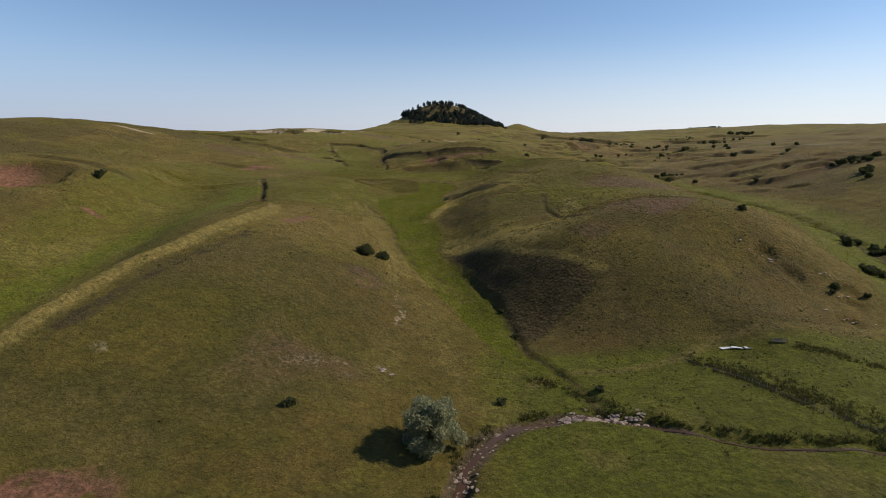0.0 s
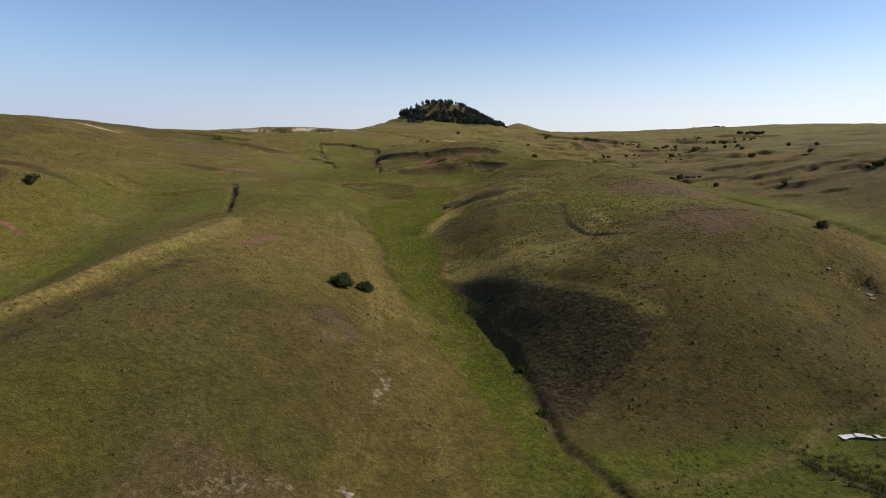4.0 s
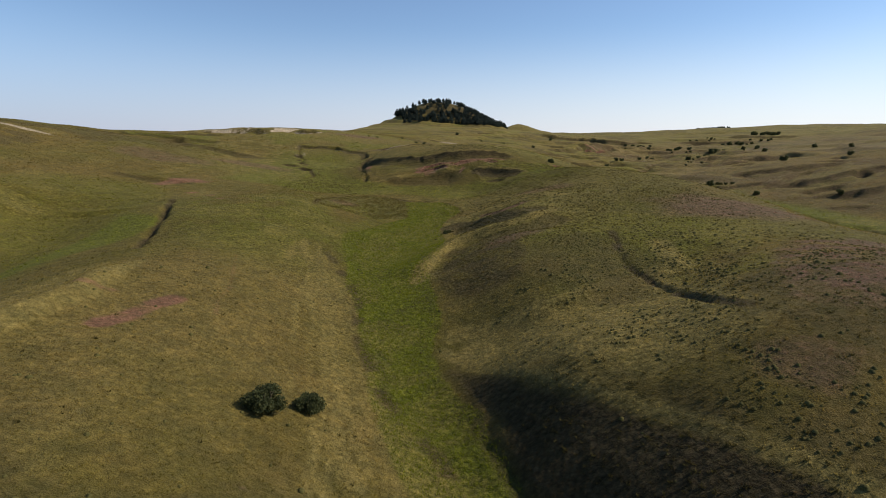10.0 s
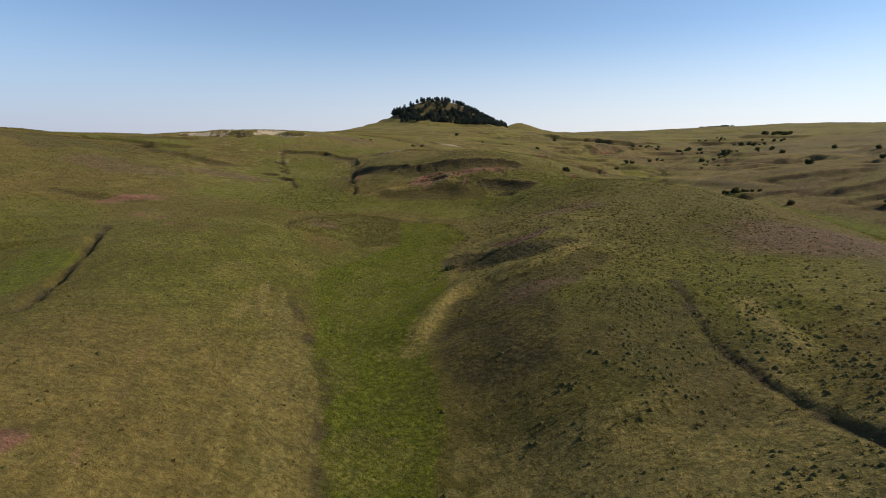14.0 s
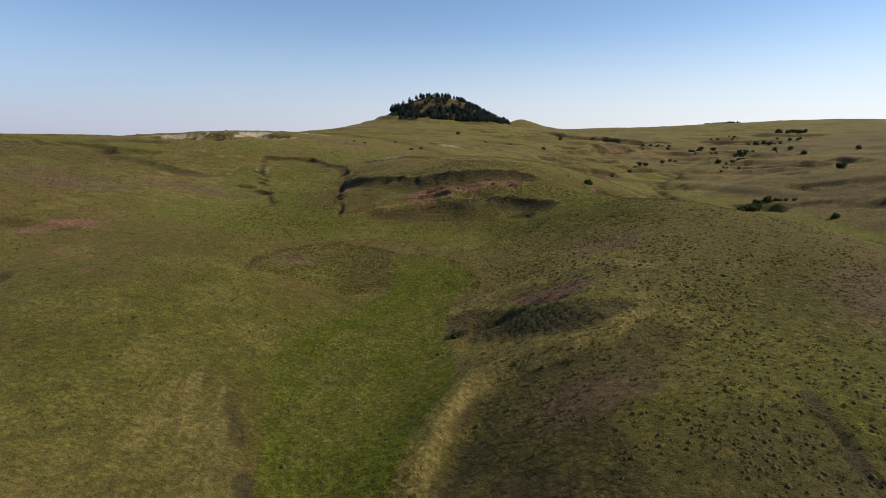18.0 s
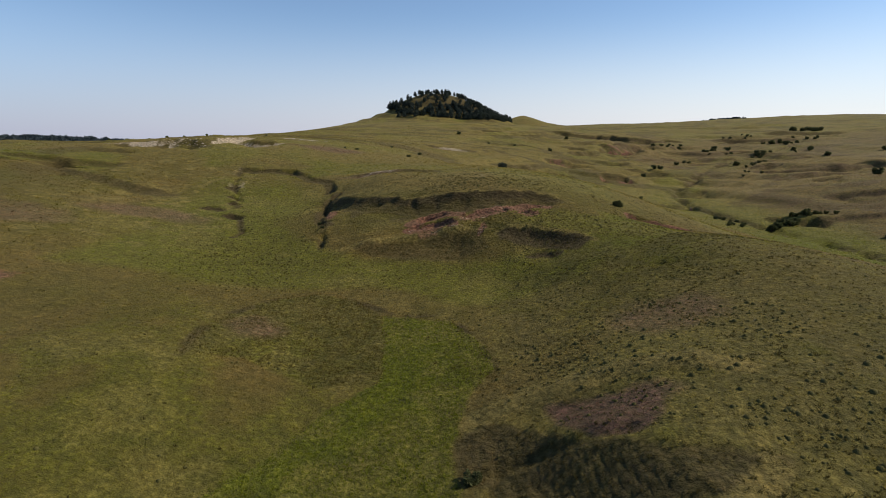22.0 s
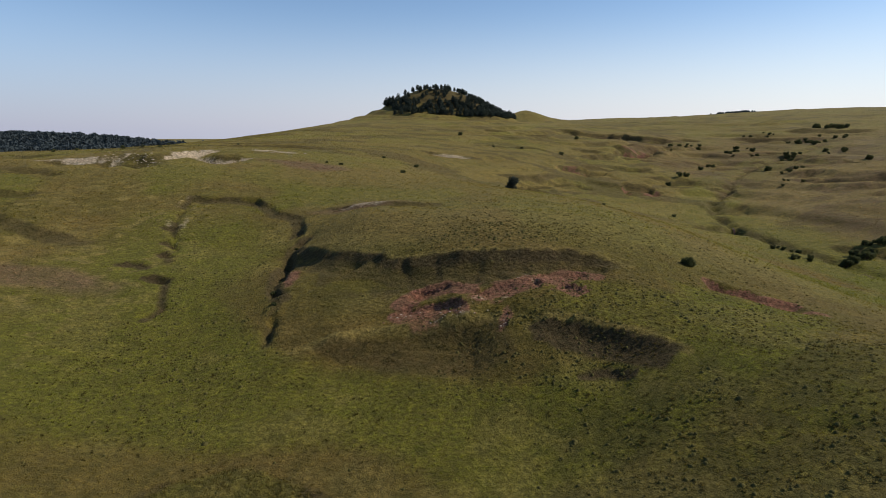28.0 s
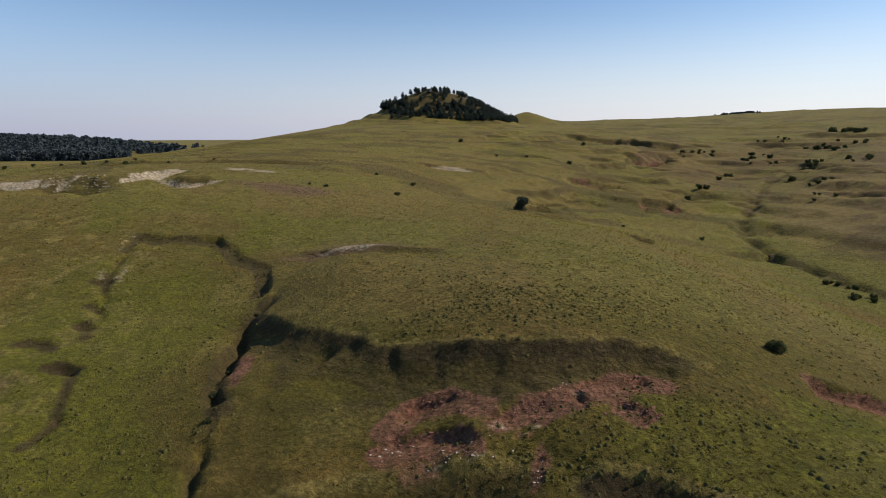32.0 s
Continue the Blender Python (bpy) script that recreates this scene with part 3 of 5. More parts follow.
    nt.links.new(mixed(nt, remap(nt, cell.outputs["Distance"], 0.2, 0.72), (1.22, 1.22, 1.18), (0.52, 0.54, 0.52)), gap_shade.inputs[7])
    dark = gap_shade.outputs[2]
    m = nt.nodes.new("ShaderNodeMix")
    m.data_type, m.blend_type = "RGBA", "MULTIPLY"
    m.inputs[0].default_value = 1.0
    nt.links.new(c, m.inputs[6])
    nt.links.new(dark, m.inputs[7])
    nt.links.new(m.outputs[2], bsdf.inputs["Base Color"])
    bsdf.inputs["Sheen Weight"].default_value = 0.10
    bsdf.inputs["Sheen Roughness"].default_value = 0.55
    bsdf.inputs["Sheen Tint"].default_value = (1.0, 0.84, 0.30, 1)
    if relief:
        bump(nt, bsdf, arith(nt, "ADD", grain, arith(nt, "MULTIPLY", clump, 0.55)), 1.0, 0.8)
    else:
        tl = nt.nodes.new("ShaderNodeBsdfTranslucent")
        nt.links.new(m.outputs[2], tl.inputs["Color"])
        ms = nt.nodes.new("ShaderNodeMixShader")
        ms.inputs[0].default_value = 0.6
        nt.links.new(bsdf.outputs[0], ms.inputs[1])
        nt.links.new(tl.outputs[0], ms.inputs[2])
        nt.links.new(ms.outputs[0], nt.nodes["Material Output"].inputs["Surface"])
    return mat


M_GROUND = grass_ground("pasture")
M_BLADE = grass_ground("pasture blades", False)
M_BARK = plain("bark", (0.06, 0.045, 0.03), (0.13, 0.10, 0.075), 3.0, 0.9, 0.03, stretch=(6, 6, 1))
M_WILLOW = foliage("willow leaves", (0.160, 0.172, 0.085), (0.330, 0.335, 0.190))
M_HAWTHORN = foliage("dark bush leaves", (0.044, 0.056, 0.022), (0.120, 0.130, 0.052))
M_PINE = foliage("pine needles", (0.026, 0.038, 0.031), (0.056, 0.071, 0.054), share=0.25)
# distance haze mixed into the leaf colour: paler and bluer than the pines
M_FAR_WOOD = foliage("hazed far wood", (0.042, 0.058, 0.062), (0.070, 0.088, 0.092), share=0.25)
M_TUFT = foliage("tussock grass", (0.050, 0.044, 0.012), (0.120, 0.098, 0.030))
M_REED = foliage("bog grass", (0.110, 0.138, 0.008), (0.240, 0.250, 0.020))
M_SEDGE = foliage("olive sedge", (0.085, 0.070, 0.018), (0.185, 0.142, 0.036))
M_WEED = foliage("tall weeds", (0.032, 0.040, 0.012), (0.100, 0.092, 0.034))
M_HUMMOCK = plain("grassy hummock", (0.044, 0.044, 0.013), (0.112, 0.098, 0.030), 1.5, 0.95, 0.15)
M_STRAW = foliage("dry grass", (0.10, 0.082, 0.026), (0.20, 0.155, 0.055))
M_WATER, nt_, b_ = material("stream water", 0.35)
b_.inputs["Base Color"].default_value = (0.070, 0.040, 0.025, 1)
b_.inputs["Specular IOR Level"].default_value = 0.14
bump(nt_, b_, noise_node(nt_, 3.0, 3, 0.5), 0.25, 0.05)
M_STONE = plain("stream stone", (0.15, 0.112, 0.085), (0.38, 0.305, 0.245), 2.0, 0.85, 0.05)
M_RED_STONE = plain("red clay clod", (0.14, 0.064, 0.046), (0.26, 0.128, 0.094), 2.0, 0.95, 0.06)
M_PALE_STONE = plain("pale marl", (0.34, 0.29, 0.22), (0.52, 0.46, 0.38), 1.5, 0.95, 0.06)
M_WOOD = plain("weathered wood", (0.085, 0.075, 0.062), (0.20, 0.18, 0.155), 3.0, 0.9, 0.02, stretch=(1, 1, 6))
M_SHEET = plain("pale sheeting", (0.42, 0.42, 0.41), (0.62, 0.62, 0.60), 0.8, 0.6, 0.04)


# ---- ground cover: what grows or lies bare where, with shaded faces and lit crests painted in ----
def spot(x, y, cx, cy, rx, ry, turn=0.0, power=2.0):
    out, wide = np.zeros(np.shape(x)), 1.6 * max(rx, ry) + 1.5 * min(rx, ry)
    m = (np.abs(x - cx) < wide) & (np.abs(y - cy) < wide)
    if not m.any():
        return out
    x, y = x[m], y[m]
    c, s = math.cos(radians(turn)), math.sin(radians(turn))
    u, v = (x - cx) * c + (y - cy) * s, (y - cy) * c - (x - cx) * s
    big = min(rx, ry)
    u = u + 1.5 * big * (fractal(x, y, 1.4 * big + 3, 3, 71) - 0.5)
    v = v + 1.5 * big * (fractal(x, y, 1.4 * big + 3, 3, 75) - 0.5)
    e = np.sqrt((u / rx) ** 2 + (v / ry) ** 2)
    out[m] = 1 - ease((e - 0.45) / 0.9)
    return out


def band(x, y, path, half, soft):
    out, far = np.zeros(np.shape(x)), half + soft
    m = (x > min(p[0] for p in path) - far) & (x < max(p[0] for p in path) + far) & (y > min(p[1] for p in path) - far) & (y < max(p[1] for p in path) + far)
    d, _ = along(path, x[m], y[m])
    out[m] = 1 - ease((np.abs(d) - half) / soft)
    return out


def area(x, y, outline, soft=1.5, sway=3.0, seed=0):
    """1 inside a plot on the plan, 0 outside, with a wavering edge."""
    out, far = np.zeros(np.shape(x)), soft + sway
    xs, ys = [p[0] for p in outline], [p[1] for p in outline]
    m = (x > min(xs) - far) & (x < max(xs) + far) & (y > min(ys) - far) & (y < max(ys) + far)
    if not m.any():
        return out
    px, py = x[m], y[m]
    ring = list(outline) + [outline[0]]
    d, _ = along(ring, px, py)
    inside = np.zeros(px.shape, bool)
    for (x0, y0), (x1, y1) in zip(ring, ring[1:]):
        if y0 != y1:
            inside ^= ((y0 > py) != (y1 > py)) & (px < (x1 - x0) * (py - y0) / (y1 - y0) + x0)
    d = np.where(inside, np.abs(d), -np.abs(d)) + sway * (fractal(px, py, 2.5 * sway + 2, 3, 120 + seed) - 0.5)
    out[m] = ease(d / soft + 0.5)
    return out


def side_band(x, y, path, width, side=-1, soft=2.0):
    out, far = np.zeros(np.shape(x)), width + soft
    m = (x > min(p[0] for p in path) - far) & (x < max(p[0] for p in path) + far) & (y > min(p[1] for p in path) - far) & (y < max(p[1] for p in path) + far)
    d, s = along(path, x[m], y[m])
    d = d * side + 2.5 * (fractal(x[m], y[m], 6, 3, 79) - 0.5)
    out[m] = ease(d / 0.6 + 0.5) * (1 - ease((d - width) / soft)) * ease(s / 0.05) * ease((1 - s) / 0.05)
    return out


VALLEY = [(24, 128), (15, 150), (8, 172), (3, 190), (-2, 210), (-6, 230), (-9, 255), (-8, 285), (-8, 310), (-12, 335), (-20, 360)]
LEFT_CREST = [(-91, 80), (-84, 99), (-82, 113), (-80, 130), (-73, 146), (-69, 172), (-65, 205), (-72, 235), (-82, 262)]
SPUR_NOSE = [(70, 200), (58, 193), (46, 188), (34, 187), (22, 186), (12, 190)]
WHEEL_RUT = [(-14, 160), (-17, 190), (-21, 212), (-26, 236), (-31, 256), (-36, 280)]


def in_valley(x, y, half, soft):
    out = np.zeros(np.shape(x))
    m = (np.abs(x) < 75) & (y > 90) & (y < 400)
    d, _ = along(VALLEY, x[m], y[m])
    d = np.abs(d) + 6 * (fractal(x[m], y[m], 9, 3, 83) - 0.5)
    out[m] = 1 - ease((d - (half[m] if np.ndim(half) else half)) / soft)
    return out


SLIP_LINE = [(-10, 433), (-6, 438), (0, 439), (5, 434.5), (12, 433.5), (17, 432.5), (21, 434.5), (25, 436), (30, 438.5), (36, 437)]
BOG_EDGE = [(-51.7, 343), (-52, 354), (-50, 367), (-44, 379), (-33, 385), (-22, 380), (-11, 372), (1, 368.5), (7.5, 352), (10, 341), (4, 334)]
BOG = [(-52, 344), (-52, 354), (-50.5, 367), (-44, 379), (-32, 385), (-22, 380), (-14.5, 372), (-12.5, 343), (-25, 341), (-35, 345), (-41, 348)]
VALE_GREEN = [(-117, 110), (-117, 145), (-116.6, 167), (-115, 195), (-103, 210), (-97, 252), (-92, 300), (-112, 310), (-111, 245), (-124, 232), (-128, 191), (-129, 160), (-128, 110)]
VALLEY_FLOOR = [(31, 106), (27.9, 119.9), (20.7, 127), (18.5, 140), (18.3, 150), (14.8, 167), (11, 180), (5.5, 199), (0.5, 213), (-1.5, 222), (0.5, 234), (-1, 250), (-3.5, 267), (1.5, 285), (2.5, 300), (0, 316),
                (3, 334), (9.5, 343), (8.5, 350), (1.5, 367), (-14.5, 371), (-13, 342), (-22.5, 333), (-30, 315), (-35, 308), (-31, 290), (-28.6, 278), (-23.7, 253), (-18, 231), (-14.4, 214), (-11.5, 199), (-7, 183), (0, 168), (4, 160), (10, 138), (16, 125)]
STRAW_STRIP = [(-8, 172), (-14, 198), (-19, 222), (-24, 250), (-34, 285), (-46, 296), (-44, 270), (-36, 240), (-30, 212), (-20, 180)]
# heathy west flank; the upper edge follows the shade painted there
HEATH_SHADE_FLANK = [(2, 214), (10, 204), (17, 195.5), (23, 187.5), (29, 177.5), (33, 172), (42, 164), (45, 155), (34, 146), (24, 138), (19.5, 141), (19, 150), (15.5, 167), (11.5, 180), (6, 199)]
BOWL = [(8, 228), (28, 227), (45, 232), (52, 238), (52, 200), (46, 193), (36, 190), (24, 191.5), (12, 207), (4, 218)]
NOSE_HEATH = [(-2.4, 264), (3, 284), (14, 288), (20, 284), (24, 256), (20, 241), (10, 241), (1.8, 247)]
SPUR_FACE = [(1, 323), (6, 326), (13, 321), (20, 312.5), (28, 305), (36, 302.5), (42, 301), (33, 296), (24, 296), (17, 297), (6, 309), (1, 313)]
SPUR_PURPLE = [(16, 325.5), (25, 324), (33, 318.8), (30, 312), (25, 310), (20, 313), (16.5, 319)]
SPUR_CROWN = [(6, 326.5), (10, 328.5), (17, 328), (25, 326.5), (35, 324), (36, 331), (24, 333), (12, 333)]
LOWER_HEATH = [(19, 286), (26.5, 288), (35, 289.5), (37, 283), (30, 271), (19, 275)]
# steep faces that get their shade painted as a dark cover
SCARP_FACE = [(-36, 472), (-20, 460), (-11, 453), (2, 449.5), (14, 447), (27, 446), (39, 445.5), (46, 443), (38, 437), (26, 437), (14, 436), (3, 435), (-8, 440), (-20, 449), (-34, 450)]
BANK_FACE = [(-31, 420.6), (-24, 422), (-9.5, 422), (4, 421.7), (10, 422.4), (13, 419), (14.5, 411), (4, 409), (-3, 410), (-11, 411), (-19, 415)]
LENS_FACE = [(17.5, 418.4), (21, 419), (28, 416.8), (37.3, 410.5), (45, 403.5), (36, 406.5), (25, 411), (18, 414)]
SHELF_GREEN = [(21.7, 423.5), (30, 428), (43, 431), (54, 422), (50, 406), (38, 412.5), (28.7, 419)]
CREST_HEATH = [(-76, 99), (-73, 112), (-71, 125), (-66, 138), (-61, 152), (-59, 170), (-55, 168), (-55, 152), (-62, 136), (-67, 122), (-69, 110), (-72, 100)]
HILL_PURPLE = [(57, 197), (65, 219), (88, 246), (108, 254), (116, 246), (90, 200), (73, 190), (61, 190)]
LOW_GREEN = [(-110, 395), (-60, 388), (-20, 390), (10, 374), (40, 385), (70, 400), (90, 430), (56, 440), (48, 410), (15, 405), (-32, 418), (-45, 432), (-60, 455), (-72, 520), (-92, 500), (-100, 470)]
DARK_LEA = [(5, 342), (40, 345), (80, 310), (112, 350), (90, 400), (60, 408), (20, 392), (12, 370)]
FAR_TAN = [(206, 711), (322, 838), (420, 860), (520, 900), (480, 700), (278, 669), (219, 668)]


def moved(path, dx, dy):
    return [(a + dx, b + dy) for a, b in path]


def covers(x, y):
    n1, n2, n3 = fractal(x, y, 16, 4, 41), fractal(x, y, 45, 3, 47), ease((fractal(x, y, 5, 3, 43) - 0.40) / 0.12)
    uplands = ease((y - 560) / 150) + ease((x - 200) / 80) + ease((-x - 130) / 60)
    top = lambda *v: np.clip(np.maximum.reduce(v), 0, 1)
    valley = area(x, y, VALLEY_FLOOR, 1.2, 2.6)
    bog_land = area(x, y, BOG, 1.5, 3.0, 3)
    flank = area(x, y, HEATH_SHADE_FLANK, 4.0, 5.0, 1)
    streak = ease((fractal(2.2 * x + 0.5 * y, 0.16 * y, 3.0, 3, 130) - 0.40) / 0.2)
    flood = (1 - ease((y - 122 - 0.12 * x) / 8)) * ease((x - 2) / 14)
    far_green = 0.6 * ease((n2 - 0.46) / 0.2) * ease((y - 420) / 80)
    green = top(0.42 * area(x, y, [(18, 216), (45, 205), (70, 222), (84, 255), (62, 266), (30, 246)], 8, 8, 28) * (0.4 + 0.6 * ease((n1 - 0.4) / 0.15)), valley * (0.8 + 0.2 * n3), 0.95 * flood, 0.5 * bog_land, 0.45 * area(x, y, SHELF_GREEN, 2, 3, 5), 0.35 * spot(x, y, -36, 92, 50, 40) * ease((n1 - 0.3) / 0.2), 0.95 * area(x, y, VALE_GREEN, 5, 5, 26), 0.38 * band(x, y, LEFT_VALE, 24, 16), far_green, 0.75 * band(x, y, FAR_STREAM, 20, 16),
                0.42 * spot(x, y, -50, 315, 50, 66) * ease((n1 - 0.3) / 0.2), 0.6 * area(x, y, LOW_GREEN, 10, 8, 22), 0.35 * area(x, y, DARK_LEA, 10, 8, 23), 0.55 * spot(x, y, 60, 300, 50, 60), 0.55 * spot(x, y, -85, 470, 40, 50), 0.55 * spot(x, y, -40, 402, 40, 16), 0.5 * spot(x, y, 45, 425, 26, 10, -20),
                0.55 * spot(x, y, 70, 280, 20, 40))
    rut = band(x, y, WHEEL_RUT, 3.5, 3) * ease((n1 - 0.3) / 0.3)
    # dry grass, plus sunlight painted along crests and bank lips and in the bowl
    dry = top(0.35 * valley * ease((fractal(x, y, 10, 3, 147) - 0.5) / 0.1), 0.6 * area(x, y, [(-82, 100), (-79, 130), (-71, 148), (-66, 172), (-63, 205), (-72, 236), (-80, 232), (-76, 200), (-79, 170), (-86, 140), (-91, 100)], 3, 4, 27) * ease((n1 - 0.25) / 0.2), 0.42 * ease((y - 445) / 30) * (1 - ease((y - 640) / 80)) * ease((x + 60) / 30) * (1 - ease((x - 120) / 40)), 0.42 * ease((y - 520) / 80), 0.55 * spot(x, y, 46, 325, 50, 48) * ease((n1 - 0.2) / 0.2), 0.34 * spot(x, y, -45, 225, 28, 70), 0.15 * spot(x, y, 60, 245, 34, 26), 0.75 * area(x, y, STRAW_STRIP, 4.0, 5.0, 7) * streak, 0.85 * area(x, y, BOWL, 5, 6, 8) * ease((n1 - 0.15) / 0.25), 0.85 * area(x, y, SPUR_CROWN, 2.5, 2.0, 9), 0.30 * bog_land * n3, 0.9 * area(x, y, FAR_TAN, 20, 20, 10), 0.9 * band(x, y, moved(CREST, 2.0, 0), 1.1, 1.8), 0.95 * band(x, y, SPUR_UPPER, 1.8, 2.0), 0.95 * band(x, y, SPUR_LOWER, 1.6, 2.0), 0.7 * band(x, y, BOWL_RIM, 1.5, 3.5), 0.6 * spot(x, y, 50, 214, 8, 6), 0.3 * rut, 0.75 * band(x, y, [(a - 0.9, b) for a, b in WHEEL_RUT], 0.35, 0.7), 0.75 * band(x, y, [(a + 1.0, b) for a, b in WHEEL_RUT], 0.35, 0.7),
              0.8 * band(x, y, HILL_NOSE, 0.9, 1.4), 0.2 * spot(x, y, 50, 245, 50, 65) * ease((n1 - 0.3) / 0.2), 0.5 * side_band(x, y, [(-35, 285), (-21, 250), (-17, 224), (-10, 204), (0, 187), (4, 170)], 8, -1, 4), 0.7 * band(x, y, BANK, 0.8, 1.4), 0.7 * band(x, y, LENS, 0.8, 1.2), 0.6 * band(x, y, HEAD_SCARP, 0.8, 1.6),
              0.6 * side_band(x, y, SPUR_NOSE, 7, -1, 5), 0.4 * spot(x, y, -28, 215, 13, 60, 8) * ease((n1 - 0.35) / 0.3),
              0.5 * ease((n2 - 0.55) / 0.2) * ease((x - 150) / 100), 0.34 * ease((n1 - 0.52) / 0.2), 0.7 * ease((fractal(x, y, 3.2, 3, 97) - 0.6) / 0.05) * spot(x, y, -118, 480, 60, 80),
              0.7 * spot(x, y, -44, 352, 9, 12) * ease((n1 - 0.4) / 0.2), 0.6 * band(x, y, TRACK[3:], 0.7, 1.3), 0.5 * band(x, y, wavy([(-5, 558), (8, 555), (21, 548), (32, 543), (41, 529), (55, 514), (65, 504), (90, 490)], 4, 1, 3), 0.8, 1.5), 0.45 * band(x, y, [(37, 507), (52, 496), (63, 492), (78, 492)], 1.2, 3), 0.5 * spot(x, y, -48, 512, 30, 30) * ease((n1 - 0.4) / 0.2),
              0.5 * ease((x - 222) / 40) * ease((y - 350) / 150) * ease((n2 - 0.36) / 0.2), 0.6 * ease((y - 560) / 120) * ease((fractal(x, y, 38, 3, 91) - 0.5) / 0.08), 0.30 * spot(x, y, 33, 238, 24, 30, -5) * ease((n1 - 0.15) / 0.2), 0.5 * spot(x, y, 26, 345, 24, 40) * ease((n1 - 0.3) / 0.2), 0.3 * spot(x, y, 85, 250, 40, 34) * ease((n1 - 0.35) / 0.2), 0.25 * spot(x, y, -55, 290, 40, 60) * ease((n1 - 0.45) / 0.2), 0.5 * spot(x, y, 20, 490, 60, 30) * ease((n1 - 0.38) / 0.2), 0.5 * spot(x, y, -40, 600, 70, 60) * ease((n1 - 0.4) / 0.2), 0.6 * spot(x, y, 30, 200, 16, 10))
    # painted shade down the fallen face of each upland bank
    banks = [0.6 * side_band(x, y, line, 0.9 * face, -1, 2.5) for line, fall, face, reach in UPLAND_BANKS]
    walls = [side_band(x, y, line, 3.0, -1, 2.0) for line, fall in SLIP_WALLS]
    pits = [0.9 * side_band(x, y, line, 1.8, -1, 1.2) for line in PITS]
    # dark heath growth, plus shade painted on faces, flank, cuts and gullies
    heath = top(0.25 * valley * ease((fractal(x, y, 7, 3, 148) - 0.58) / 0.08), 0.3 * area(x, y, DARK_LEA, 10, 8, 23) * n3, 0.92 * flank, 0.5 * area(x, y, moved(HEATH_SHADE_FLANK, 10, -6), 16, 6, 24) * (1 - area(x, y, BOWL, 6, 4, 25)), 0.6 * area(x, y, NOSE_HEATH, 5, 5, 11) * (0.4 + 0.6 * n3), 0.65 * area(x, y, SPUR_FACE, 1.5, 1.5, 12), 0.6 * area(x, y, LOWER_HEATH, 3, 4, 13), 0.55 * area(x, y, SCARP_FACE, 1.2, 2.0, 14), 0.75 * spot(x, y, 30, 1345, 85, 60), 0.5 * area(x, y, BANK_FACE, 2, 2, 15), 0.95 * area(x, y, LENS_FACE, 1, 1, 16), 0.85 * area(x, y, CREST_HEATH, 2, 2.5, 17) * ease((fractal(x, y, 3.2, 3, 146) - 0.44) / 0.1), 0.28 * bog_land * ease((n1 - 0.42) / 0.12), 0.7 * spot(x, y, 8, 441, 38, 6) * n3, 0.75 * band(x, y, BOG_EDGE, 0.5, 1.4) * n3, *banks, *pits, *[0.7 * band(x, y, line, 0.7, 1.0) for line in RILLS], 0.8 * band(x, y, DRAIN_LOW, 0.7, 1.0), 0.25 * spot(x, y, 68, 330, 32, 45), 0.45 * spot(x, y, 40, 248, 15, 22), 0.4 * spot(x, y, 55, 150, 30, 22), 0.25 * flood, 0.5 * spot(x, y, 66, 198, 24, 18), 0.7 * band(x, y, [(-35, 285), (-21, 250), (-17, 224), (-10, 204), (0, 187), (4, 170)], 0.7, 1.6) * n3, 0.95 * spot(x, y, 24, 170, 12, 20, 24), 0.6 * spot(x, y, 28, 148, 12, 12), 0.5 * spot(x, y, -72, 140, 5, 26, 14), 0.7 * spot(x, y, -21, 157, 7, 8, 10),
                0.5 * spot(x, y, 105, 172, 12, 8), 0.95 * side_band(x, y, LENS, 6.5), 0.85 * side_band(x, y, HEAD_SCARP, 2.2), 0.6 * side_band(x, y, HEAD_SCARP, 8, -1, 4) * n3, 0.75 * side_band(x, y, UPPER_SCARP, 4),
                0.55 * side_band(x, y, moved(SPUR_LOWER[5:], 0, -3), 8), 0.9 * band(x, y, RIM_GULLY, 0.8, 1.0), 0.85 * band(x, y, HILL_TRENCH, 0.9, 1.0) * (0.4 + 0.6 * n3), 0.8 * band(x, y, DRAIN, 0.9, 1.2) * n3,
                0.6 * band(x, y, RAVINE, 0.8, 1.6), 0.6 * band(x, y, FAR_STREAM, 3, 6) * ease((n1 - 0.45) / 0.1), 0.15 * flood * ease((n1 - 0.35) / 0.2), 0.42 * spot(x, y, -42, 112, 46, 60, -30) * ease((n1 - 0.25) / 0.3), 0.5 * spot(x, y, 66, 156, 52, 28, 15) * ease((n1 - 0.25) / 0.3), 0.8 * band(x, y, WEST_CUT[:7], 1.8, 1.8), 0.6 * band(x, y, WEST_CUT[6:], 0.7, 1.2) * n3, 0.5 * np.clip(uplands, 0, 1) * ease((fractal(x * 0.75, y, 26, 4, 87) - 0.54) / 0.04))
    crests = top(0.9 * band(x, y, moved(CREST, 2.0, 0), 1.1, 1.6), band(x, y, SPUR_LOWER, 1.0, 1.4), band(x, y, SPUR_UPPER, 1.2, 1.6), area(x, y, SPUR_CROWN, 2.5, 2.0, 9), 0.8 * band(x, y, HILL_NOSE, 0.8, 1.5))
    heath = heath * (1 - 0.85 * crests)
